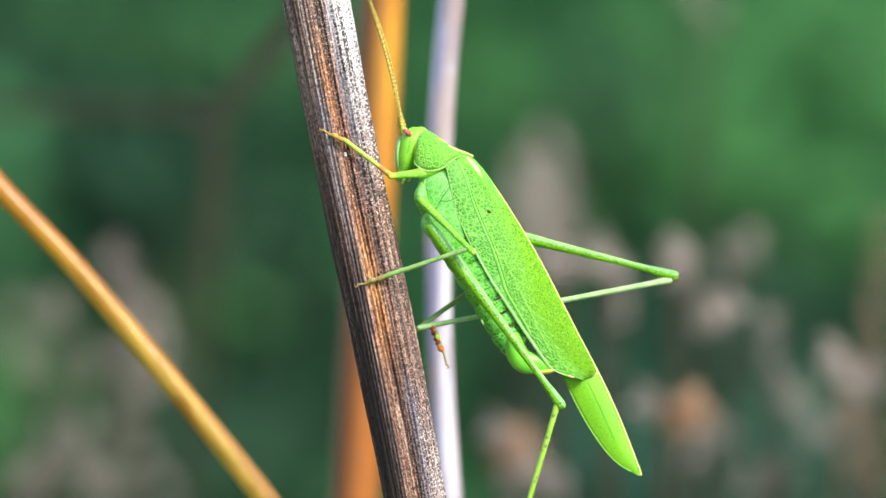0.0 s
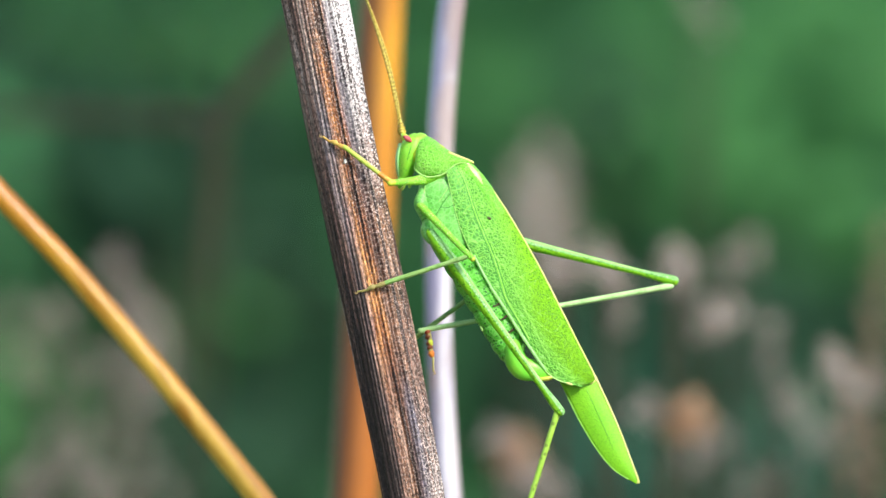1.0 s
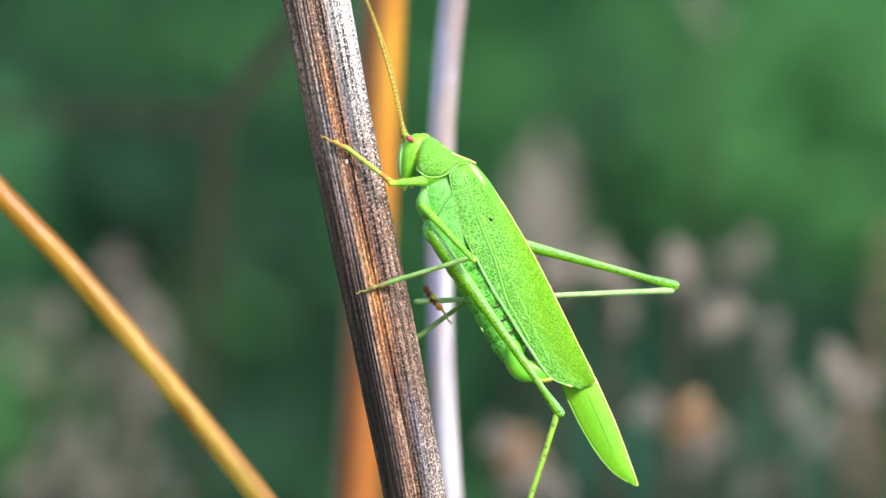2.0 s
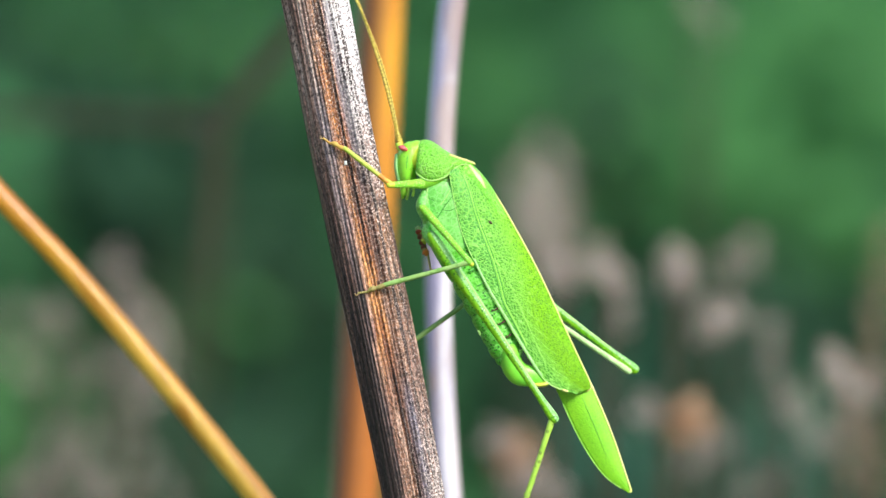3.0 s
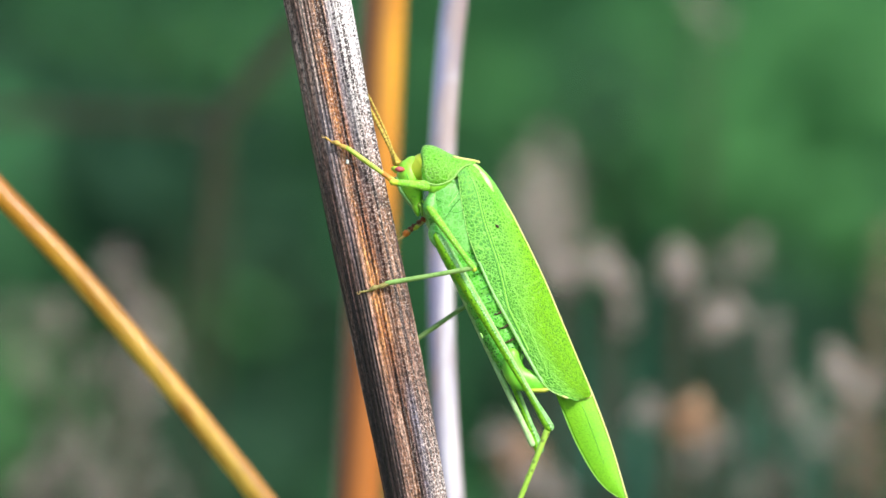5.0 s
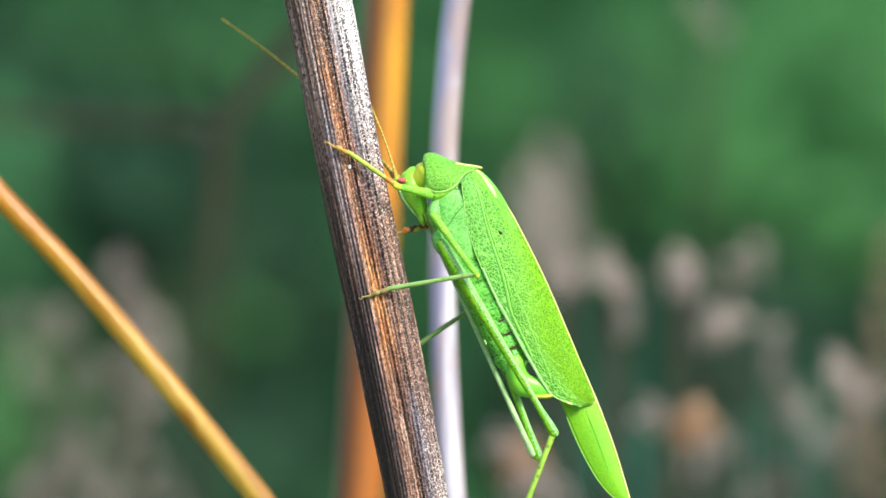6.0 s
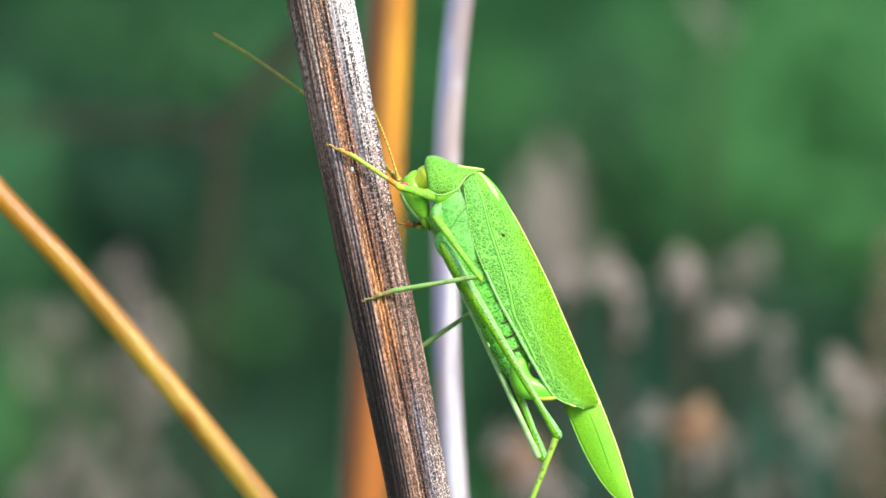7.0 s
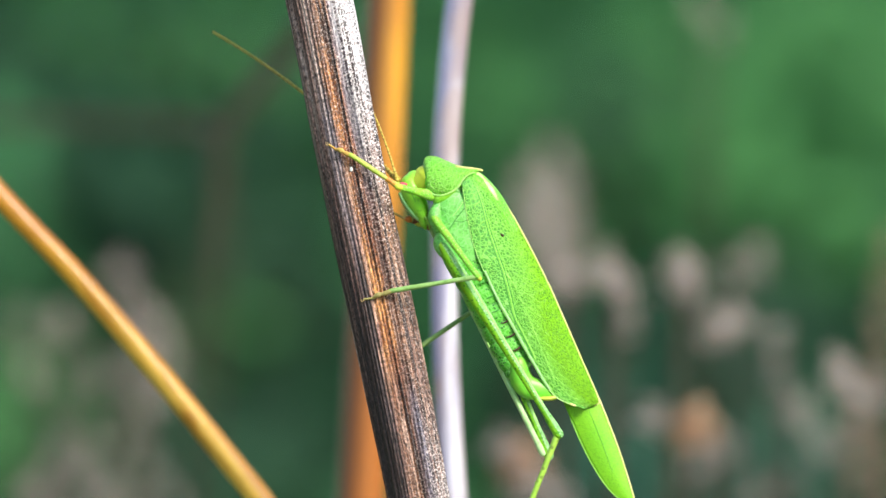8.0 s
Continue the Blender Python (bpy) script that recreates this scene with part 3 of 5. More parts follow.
def far_growth():
    rng = random.Random(7)

    # the hedge that closes the view
    hedge = thing("hedge", "dense green leafy hedge standing behind the dry stalks", "hedge", at=(0, 2.5, 0))
    spots = []
    for i in range(26):
        for j in range(13):
            spots.append(((-3.25 + i * 0.26, 0.15 * math.sin(i * 1.7), 0.1 + j * 0.2), (0.16, 0.12, 0.13), 22))
    spots += [((0.0, 0.4, 0.55), (0.5, 0.10, 0.34), 4500)]
    tagged(part("hedge_leaves", leaves("hedge_leaves", spots, LEAF, rng, (0.04, 0.085), 0.9, 0.55), hedge), kind="stuff")
    dense = [((0.0, -0.22, 0.55), (0.32, 0.06, 0.22), 12000)]
    tagged(part("young_leaves", leaves("young_leaves", dense, LEAF, rng, (0.014, 0.034), 1.0, 0.6), hedge), kind="stuff")
    for i in range(11):
        x = -3.0 + i * 0.6 + rng.uniform(-0.1, 0.1)
        rows = [(x, 0.05, -0.02, 0.03, 0.03), (x + rng.uniform(-0.08, 0.08), 0.08, 0.6, 0.022, 0.022), (x + rng.uniform(-0.15, 0.15), 0.04, 1.3, 0.014, 0.014),
                (x + rng.uniform(-0.2, 0.2), 0.02, 2.2, 0.006, 0.006)]
        part("trunk", tube("trunk", rows, TWIG, 16, 8), hedge)

    def weed(gx, gz, y, sx, sz, n, material, label, size, facing):
        """A leafy weed on a few thin stems, with most of its leaves round one height."""
        f = K * (D + y) / D
        c = G(gx, gz, y)
        ob = thing("leafy_weed", label, "plant", "leafy weeds in the background", at=(c.x, c.y, 0))
        body = [((0, 0, c.z), (sx * f, 0.05, sz * f), n), ((0, 0, c.z * 0.5), (sx * f * 0.6, 0.04, c.z * 0.2), max(6, n // 3))]
        tagged(part("leaves", leaves("leaves", body, material, rng, size, facing, 0.5), ob), kind="stuff")
        for k in range(3):
            dx, dy = rng.uniform(-1, 1) * sx * f, rng.uniform(-0.03, 0.03)
            rows = [(0, 0, -0.01, 0.0014, 0.0014), (dx * 0.5, dy * 0.5, c.z * 0.5, 0.0011, 0.0011), (dx, dy, c.z + sz * f * 0.5, 0.0006, 0.0006)]
            part("stem", tube("stem", rows, TWIG, 12, 6), ob)

    lit = "weed with leaves painted sunlit light green on thin stems"
    for gx, gz, y, sx, sz, n in ((1330, 250, 0.9, 120, 70, 260), (1480, 60, 1.0, 110, 70, 300), (1490, 240, 0.95, 80, 90, 260), (1490, 420, 0.95, 90, 60, 240), (1540, 60, 0.9, 60, 70, 160), (1400, 350, 0.95, 90, 45, 90), (300, 60, 0.9, 120, 50, 30), (930, 150, 1.0, 70, 70, 60), (1200, 80, 1.0, 90, 60, 60), (30, 690, 0.7, 30, 70, 60),
                                 (400, 560, 0.9, 40, 50, 24), (15, 740, 0.8, 20, 40, 50)):
        weed(gx, gz, y, sx, sz, n, LEAF_LIT, lit, (0.006, 0.012), 0.8)
    for gx, gz, y, sx, sz, n in ((20, 330, 0.7, 40, 90, 50), (60, 560, 0.8, 60, 90, 40)):
        weed(gx, gz, y, sx, sz, n, LEAF, "weed with plain green leaves on thin stems", (0.006, 0.012), 0.7)
    for gx, gz, y, sx, sz, n in ((1350, 790, 0.8, 80, 50, 220), (1110, 830, 0.8, 80, 45, 200), (1030, 770, 0.8, 50, 60, 110), (1180, 620, 0.85, 60, 40, 60)):
        weed(gx, gz, y, sx, sz, n, LEAF_BLUE_SHADE, "weed low in the growth, painted blue green as in shade", (0.006, 0.012), 0.7)
    # dark clumps that stand in for shaded gaps in the growth
    low = "weed with leaves painted deep green as shaded growth"
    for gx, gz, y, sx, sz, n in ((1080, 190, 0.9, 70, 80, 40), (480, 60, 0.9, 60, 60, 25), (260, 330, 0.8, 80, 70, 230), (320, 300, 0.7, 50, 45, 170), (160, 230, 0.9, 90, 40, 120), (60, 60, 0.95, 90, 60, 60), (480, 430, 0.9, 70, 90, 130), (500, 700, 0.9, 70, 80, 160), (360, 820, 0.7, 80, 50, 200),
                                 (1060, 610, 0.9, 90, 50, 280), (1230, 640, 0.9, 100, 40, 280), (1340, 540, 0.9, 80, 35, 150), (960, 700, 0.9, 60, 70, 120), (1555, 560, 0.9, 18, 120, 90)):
        weed(gx, gz, y, sx, sz, n, LEAF_SHADED, low, (0.008, 0.016), 0.5)


def bract_head(name, rng, material, wide, tall, count):
    """A withered flower head: many narrow bracts round a core."""
    verts, faces = [], []
    for _ in range(count):
        th, ph = rng.uniform(0, 2 * math.pi), rng.uniform(-1.2, 1.5)
        out = Vector((math.cos(th) * math.cos(ph), math.sin(th) * math.cos(ph), math.sin(ph)))
        c = Vector((out.x * wide, out.y * wide, out.z * tall)) * rng.uniform(0.35, 0.95)
        along = (out * 0.6 + Vector((rng.gauss(0, 0.4), rng.gauss(0, 0.4), rng.gauss(0.9, 0.4)))).normalized()
        side = along.cross(Vector((rng.gauss(0, 1), rng.gauss(0, 1), rng.gauss(0, 1)))).normalized()
        nor = side.cross(along)
        ln, w = rng.uniform(0.5, 1.1) * wide, rng.uniform(0.10, 0.2) * wide
        k = len(verts)
        verts += [c, c + along * ln * 0.5 + side * w, c + along * ln * 0.5 - side * w, c + along * ln + nor * w,
                  c + along * ln * 0.5 + nor * w * 0.8]
        faces += [(k, k + 1, k + 4), (k, k + 4, k + 2), (k + 1, k + 3, k + 4), (k + 4, k + 3, k + 2)]
    return mesh_from(name, verts, faces, material, smooth=False)


def dry_plants():
    rng = random.Random(3)

    def build(material, wide, tall, label, count=110):
        ob = thing("dry_flower", label, "dry plant", "dry flowers in the background")
        part("flower_head", bract_head("flower_head", rng, material, wide, tall, count), ob)
        rows = [(0, 0, -tall * 0.2, 0.0003, 0.0003), (0.004, 0.002, -0.2, 0.0005, 0.0005), (-0.006, 0.01, -0.4, 0.0007, 0.0007),
                (0.0, 0.0, -0.7, 0.0009, 0.0009)]
        part("stalk", tube("stalk", rows, TWIG, 16, 8), ob)
        return ob

    small = build(DRY, 0.0016, 0.0025, "small withered pinkish beige flower head on a thin stalk", 46)
    tiny = build(DRY, 0.0014, 0.0022, "tiny withered beige flower head on a thin stalk", 36)
    tall = build(DRY, 0.0031, 0.0056, "tall withered greyish pink flower head on a thin stalk", 50)
    rust = build(DRY_ORANGE, 0.0023, 0.0019, "broad withered orange beige flower head on a thin stalk", 110)
    brown = build(DRY_BROWN, 0.0015, 0.0060, "narrow withered brown flower head on a thin stalk", 60)
    spots = [(tall, 965, 315, 0.5), (tall, 920, 365, 0.42), (tall, 960, 420, 0.46), (tall, 985, 400, 0.52), (small, 1000, 480, 0.46), (small, 985, 470, 0.40), (small, 1062, 455, 0.36), (small, 1085, 490, 0.34), (tiny, 1100, 555, 0.44), (small, 1190, 455, 0.36), (tiny, 1200, 470, 0.34), (tiny, 1070, 480, 0.34),
             (small, 1205, 500, 0.38), (small, 1255, 565, 0.36), (small, 1285, 550, 0.40), (tiny, 1365, 590, 0.40), (tiny, 1370, 650, 0.40), (small, 1400, 715, 0.44), (small, 1475, 640, 0.34),
             (small, 1485, 670, 0.38), (small, 1535, 680, 0.40), (small, 1145, 725, 0.34), (rust, 1220, 742, 0.34), (small, 1270, 775, 0.46), (brown, 1545, 620, 0.44), (brown, 1510, 800, 0.42), (small, 1450, 770, 0.50), (small, 1500, 745, 0.48), (small, 1330, 860, 0.50), (tiny, 1395, 840, 0.46),
             (brown, 1550, 820, 0.40), (small, 880, 775, 0.38), (rust, 912, 802, 0.40), (small, 940, 838, 0.36), (small, 978, 866, 0.38), (small, 905, 850, 0.46), (brown, 1560, 470, 0.46), (tiny, 1330, 440, 0.50), (small, 1230, 800, 0.50),
             (tiny, 1290, 470, 0.48)]
    spots += [(small, 205, 465, 0.34), (small, 225, 530, 0.34), (small, 240, 620, 0.38), (small, 235, 700, 0.38), (small, 220, 770, 0.40), (small, 100, 560, 0.36), (tiny, 90, 780, 0.36), (tiny, 130, 820, 0.36),
              (small, 190, 860, 0.34), (tiny, 40, 640, 0.40), (small, 60, 850, 0.38), (tiny, 170, 650, 0.40), (small, 262, 560, 0.44), (tall, 255, 640, 0.42), (small, 250, 810, 0.46), (tiny, 150, 760, 0.48), (small, 95, 660, 0.5), (small, 110, 770, 0.5), (small, 30, 560, 0.55), (small, 60, 860, 0.5), (small, 150, 850, 0.5),
              (small, 280, 870, 0.48), (tiny, 1228, -8, 0.62), (tiny, 1268, 34, 0.66)]
    used = set()
    for src, gx, gz, y in spots:
        p = G(gx, gz, y * (0.8 if src is tall else 0.45 if gx > 600 else 0.7))
        m = pose(p.x, p.y, p.z, rng.uniform(-4, 4), rng.uniform(-9, 9), rng.uniform(0, 360))
        if src.name not in used:
            used.add(src.name)
            src.matrix_basis = m
        else:
            copy_thing(src, m)


# ---------------------------------------------------------------- the stalks near the cricket
# grid x, grid z and radius of the ribbed stalk
STEM_AXIS = [(300, -1250, 51), (470, -420, 56), (558, 0, 56.5), (603.5, 235, 56), (648.5, 450, 56), (691, 660, 55), (734, 882, 53), (790, 1180, 53)]


def main_stem():
    """The ribbed stalk on which the cricket sits."""
    rng = np.random.RandomState(4)
    top = [(G(x, z), r) for x, z, r in STEM_AXIS]
    a, b = top[-2][0], top[-1][0]
    foot = b + (b - a) / (b.z - a.z) * (-0.01 - b.z)
    base = Vector((foot.x, foot.y, 0))
    s = smooth_path([(*(p - base), r * K) for p, r in top], 420)
    low = np.array([*(foot - base), top[-1][1] * 1.1 * K])
    s = np.vstack([s, [s[-1] + (low - s[-1]) * (i / 40) for i in range(1, 41)]])
    ks = rng.randint(14, 64, 26)
    amp, ph = rng.uniform(0.4, 1.0, 26) / 26, rng.uniform(0, 6.28, 26)
    drift = rng.uniform(-0.8, 0.8, 26)
    dents = rng.uniform(0, 6.28, 8)

    def ribs(ang, i, ln):
        wave = sum(a * np.cos(k * ang + p + 0.5 * math.sin(ln * 260 * d + p)) for a, k, p, d in zip(amp, ks, ph, drift))
        slow = 0.012 * math.sin(ln * 190 + dents[0]) + 0.008 * math.sin(ln * 520 + dents[1])
        return 1 + 0.34 * wave + slow * np.cos(ang + dents[2])

    v, f, uv = sweep(s[:, :3], s[:, 3], s[:, 3], 220, (0, 1, 0), ribs)
    ob = thing("brown_stalk", "weathered dark brown ribbed plant stalk with pale and rusty streaks", "plant stalk", at=base)
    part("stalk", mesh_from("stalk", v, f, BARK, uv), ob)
    p = G(611, 274, -0.00262) - base
    rows = [(p.x, p.y, p.z + 0.0001, 0.00013, 0.00010), (p.x, p.y, p.z - 0.00008, 0.00013, 0.00010)]
    part("speck", tube("speck", rows, CHALK, 4, 8), ob, "tiny white speck on the bark")
    return ob


def stalks():
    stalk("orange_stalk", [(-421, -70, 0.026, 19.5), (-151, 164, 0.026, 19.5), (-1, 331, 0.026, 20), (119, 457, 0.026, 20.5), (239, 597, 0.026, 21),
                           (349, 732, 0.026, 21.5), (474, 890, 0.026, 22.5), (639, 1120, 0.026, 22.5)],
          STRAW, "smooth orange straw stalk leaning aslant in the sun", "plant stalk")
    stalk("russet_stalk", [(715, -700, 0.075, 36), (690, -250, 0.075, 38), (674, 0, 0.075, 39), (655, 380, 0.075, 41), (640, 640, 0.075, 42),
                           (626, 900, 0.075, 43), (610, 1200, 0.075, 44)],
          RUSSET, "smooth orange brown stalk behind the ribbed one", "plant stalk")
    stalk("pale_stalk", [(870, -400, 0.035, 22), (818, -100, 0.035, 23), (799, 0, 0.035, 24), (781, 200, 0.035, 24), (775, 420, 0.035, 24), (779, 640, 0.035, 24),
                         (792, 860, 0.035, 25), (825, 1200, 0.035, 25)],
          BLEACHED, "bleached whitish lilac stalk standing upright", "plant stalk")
    stalk("dark_twig", [(640, -110, 0.20, 17), (500, 65, 0.20, 18), (430, 150, 0.20, 19), (385, 215, 0.20, 20), (366, 380, 0.20, 13), (345, 600, 0.20, 6), (330, 900, 0.20, 6)],
          TWIG, "thin dark brown twig bending over in the shade", "twig", "twig", 40, 12)
    stalk("dark_twig", [(-200, 186, 0.26, 12), (60, 192, 0.26, 13), (250, 198, 0.26, 14), (362, 212, 0.26, 15), (390, 330, 0.26, 8), (372, 700, 0.26, 5), (360, 950, 0.26, 5)],
          TWIG, "thin dark brown twig bending over in the shade", "twig", "twig", 40, 12)


# ---------------------------------------------------------------- the cricket
TIMES = (0, 0.5, 1, 1.5, 2.8, 3.0, 3.3, 3.5, 4.0, 4.5, 4.7, 5.8, 6.0, 6.5, 7, 7.5, 8)
BODY = [(0, 865, 375, 0), (0.5, 865, 374.5, 0.45), (1, 865, 374.4, 0.5), (1.5, 865.3, 374.8, 0.65), (2.8, 866.6, 378.4, 2.2),
        (3.0, 867, 379.1, 2.45), (3.5, 868.9, 381.4, 3.2), (4.0, 871.4, 383.3, 3.7), (4.5, 874, 386.4, 4.6), (4.7, 874.6, 387, 4.7),
        (5.8, 877.4, 389.6, 4.6), (6.0, 877.8, 390, 4.5), (6.5, 877.7, 390.1, 4.3), (7, 877.9, 390.2, 4.25), (7.5, 878.6, 390.5, 4.1), (8, 877.6, 390.3, 3.8)]
NOD = [(0, 0), (0.5, -0.4), (1, -0.7), (1.5, -0.3), (2.8, -8), (3.0, -12.4), (3.3, -21), (3.5, -25.7), (4.0, -27.9), (4.5, -30.3),
       (4.7, -33), (5.8, -41), (6.0, -41.2), (6.5, -41.8), (7, -42.5), (7.5, -42.3), (8, -41.8)]
NECK = B(785, 316)


def table(rows, t):
    """The values of rows at t, in a straight line from row to row."""
    ts = [r[0] for r in rows]
    return [float(np.interp(t, ts, [r[i] for r in rows])) for i in range(1, len(rows[0]))]


def body_pose(t):
    x, z, a = table(BODY, t)
    p = G(x, z)
    return pose(p.x, 0, p.z, 0, a, 0)


def aim(a, b):
    """The pose of a limb that starts at a and points its x axis at b."""
    x = (b - a).normalized()
    y = (Vector((0, 1, 0)) - x * x.y).normalized()
    z = x.cross(y)
    return Matrix.Translation(a) @ Matrix((x, y, z)).transposed().to_4x4()


def limb(name, length, profile, material, bow=0.0, sides=14, n=28):
    """A limb along +x. profile: share of the length, radius in the upright plane and across it, in grid steps."""
    L = length * K
    rows = [(s * L, 0, bow * K * math.sin(math.pi * s), a * K, b * K) for s, a, b in profile]
    return tube(name, rows, material, n, sides)


def tegmen_point(u, v, flip=1):
    """A point of the folded fore wing: u from shoulder to end, v from the back's edge to the belly's."""
    dors = smooth_path([(812, 266), (848, 296), (878, 334), (908, 380), (952, 454), (993, 532), (1030, 604), (1053, 648), (1054, 662), (1034, 671)], 81)
    vent = smooth_path([(788, 288), (795, 322), (803, 356), (815, 396), (837, 443), (861, 487), (892, 534), (934, 598), (976, 652), (1030, 672)], 81)
    i = u * 80
    k = min(int(i), 79)
    t = i - k
    d, w = dors[k] * (1 - t) + dors[k + 1] * t, vent[k] * (1 - t) + vent[k + 1] * t
    p = d * (1 - v) + w * v
    roof = math.sin(v * math.pi * 0.5) ** 0.75
    thin = 1 - 0.62 * u ** 2
    y = -(0.25 + 1.98 * roof * thin)
    return p[0], p[1], y * flip


def strip_mesh(name, rows, material, uv=None):
    """Faces between equally long rows of points."""
    n_v = len(rows[0])
    verts = [p for r in rows for p in r]
    faces = [(i * n_v + j, i * n_v + j + 1, (i + 1) * n_v + j + 1, (i + 1) * n_v + j) for i in range(len(rows) - 1) for j in range(n_v - 1)]
    return mesh_from(name, verts, faces, material, uv)


def thicken(ob, t):
    s = ob.modifiers.new("thickness", "SOLIDIFY")
    s.thickness, s.offset = t, 0
    return ob


MAIN_VEIN = ((0, 0.05, 0.105, 0.23, 0.355, 0.435, 0.53, 0.605, 0.69, 0.75, 0.85, 1), (0.45, 0.47, 0.50, 0.59, 0.63, 0.67, 0.75, 0.83, 0.855, 0.88, 0.94, 1.02))


def fore_wing(parent, flip):
    rows, uv, along = [], [], 0.0
    for i in range(61):
        u = i / 60
        rows.append([B(*tegmen_point(u, j / 24, flip)) for j in range(25)])
        wide = (rows[-1][24] - rows[-1][0]).length
        along += (rows[-1][12] - rows[-2][12]).length if i else 0.0
        main = float(np.interp(u, MAIN_VEIN[0], MAIN_VEIN[1]))
        uv += [((j / 24 - main) * wide, along) for j in range(25)]
    ob = thicken(part("fore_wing", strip_mesh("fore_wing", rows, WING, uv), parent, "bright green leaf-like fore wing with fine net veins"), 0.00007)
    if flip < 0:
        return ob

    def vein(name, uv, r, mat, lift=0.03):
        rows = []
        for u, v in uv:
            x, z, y = tegmen_point(u, v)
            rows.append((x, z, y - lift, r, r * K * 700))
        part(name, tube(name, grid_rows(rows), mat, 48, 8), ob)

    vein("wing_margin", [(u, 0.004) for u in np.linspace(0.14, 0.93, 16)], 1.6, PALE)
    vein("wing_margin", [(u, 0.996) for u in np.linspace(0.58, 0.97, 12)], 1.2, PALE_GREEN)
    main = [(u, float(np.interp(u, *MAIN_VEIN))) for u in (0.06, 0.105, 0.17, 0.23, 0.30, 0.355, 0.435, 0.53, 0.605, 0.69, 0.75)]
    vein("vein", main, 1.3, VEIN)
    vein("groove", [(u, v + 0.028) for u, v in main], 0.9, SUTURE, 0.034)
    vein("groove", [(u, v - 0.026) for u, v in main[:9]], 0.8, SUTURE, 0.034)
    vein("vein", [(u, v - 0.05) for u, v in main[:8]], 0.7, VEIN, 0.036)
    vein("wing_margin", [(u, 0.99) for u in np.linspace(0.03, 0.56, 12)], 0.7, PALE_GREEN, 0.03)
    vein("wing_margin", [(u, 0.972) for u in np.linspace(0.44, 0.86, 12)], 2.4, MARGIN, 0.01)
    vein("vein", [(0.43, 0.655), (0.47, 0.59), (0.54, 0.585), (0.63, 0.62), (0.72, 0.67), (0.80, 0.72)], 0.7, VEIN, 0.036)
    vein("groove", [(0.08, 0.24), (0.16, 0.27), (0.26, 0.32), (0.34, 0.37)], 0.5, SUTURE, 0.034)
    for k in range(9):
        u0 = 0.40 + 0.055 * k
        v0 = 0.60 + 0.012 * k
        vein("vein", [(u0, v0), (u0 + 0.03, v0 - 0.12), (u0 + 0.045, v0 - 0.26)], 0.4, VEIN, 0.036)
    for k in range(7):
        u0 = 0.08 + 0.05 * k
        v0 = float(np.interp(u0, MAIN_VEIN[0], MAIN_VEIN[1]))
        vein("vein", [(u0, v0), (u0 + 0.015, v0 + (0.97 - v0) * 0.4), (u0 + 0.06, v0 + (0.97 - v0) * 0.95)], 0.5, VEIN, 0.036)
    # raised cream shoulder; its paleness also paints the gloss highlight
    knob = [(814, 273, -0.72, 7, 0.3), (830, 290, -0.90, 9, 0.36), (842, 305, -0.92, 8.5, 0.34), (855, 323, -0.90, 5, 0.26)]
    part("shoulder", tube("shoulder", grid_rows(knob), CREAM_GLARE, 12, 14), ob, "cream shoulder of the wing with its glare painted in")
    part("wing_spot", tube("wing_spot", grid_rows([(1003, 562, -0.35, 2.4, 0.12), (1007, 568, -0.35, 2.2, 0.12)]), CHALK, 5, 8), ob, "tiny white speck on the wing edge")
    x, z, y = tegmen_point(0.245, 0.35)
    part("wing_spot", tube("wing_spot", grid_rows([(864, 374, y - 0.17, 2.0, 0.09), (867, 376, y - 0.17, 2.4, 0.09)]), SOOT, 5, 10), ob, "tiny dark spot on the wing")
    part("wing_spot", tube("wing_spot", grid_rows([(1006, 665, -1.42, 2.2, 0.09), (1013, 667, -1.40, 2.2, 0.09)]), PALE, 5, 10), ob, "small pale spot at the wing end")
    return ob


MARGIN = green_material("clear wing edge", (0.26, 0.56, 0.16), (0.40, 0.68, 0.30), 1500)
CREAM_GLARE = green_material("cream", (0.34, 0.72, 0.10), (0.62, 0.82, 0.34), 1600, None, 0.2, 0.6)
VEIN = green_material("vein green", (0.24, 0.66, 0.06), (0.36, 0.76, 0.12), 1500)


def hind_wing(parent, y):
    """The tip of the hind wing, which shows beyond the fore wing: two blades, folded along a crease."""
    right = smooth_path([(1030, 600), (1055, 652), (1090, 726), (1116, 790), (1134, 838)], 41)
    left = smooth_path([(965, 610), (1000, 676), (1040, 752), (1084, 812), (1130, 843)], 41)
    rows = []
    for i in range(41):
        r = []
        for j in range(13):
            v = j / 12
            p = right[i] * (1 - v) + left[i] * v
            bulge = -0.30 * math.sin(math.pi * v) * (1 - (i / 40) ** 3)
            r.append(B(p[0], p[1], y + bulge))
        rows.append(r)
    ob = thicken(part("hind_wing", strip_mesh("hind_wing", rows, WING_PALE), parent, "pale green pointed tip of the folded hind wing"), 0.00006)
    edge = [(p[0], p[1], y, 2.0, 0.10) for p in right[10::5]] + [(1133, 840, y, 2.6, 0.12)]
    part("wing_margin", tube("wing_margin", grid_rows(edge), PALE, 30, 8), ob, "buff edge of the hind wing")
    crease = [(1040, 676, y - 0.31, 0.6, 0.03), (1060, 717, y - 0.31, 0.6, 0.03), (1076, 752, y - 0.29, 0.5, 0.03), (1088, 780, y - 0.26, 0.3, 0.02)]
    part("crease", tube("crease", grid_rows(crease), CREASE, 16, 6), ob)
    edge = [(p[0], p[1], y, 1.2, 0.06) for p in left[12::5]]
    part("wing_margin", tube("wing_margin", grid_rows(edge), VEIN, 30, 8), ob)
    return ob


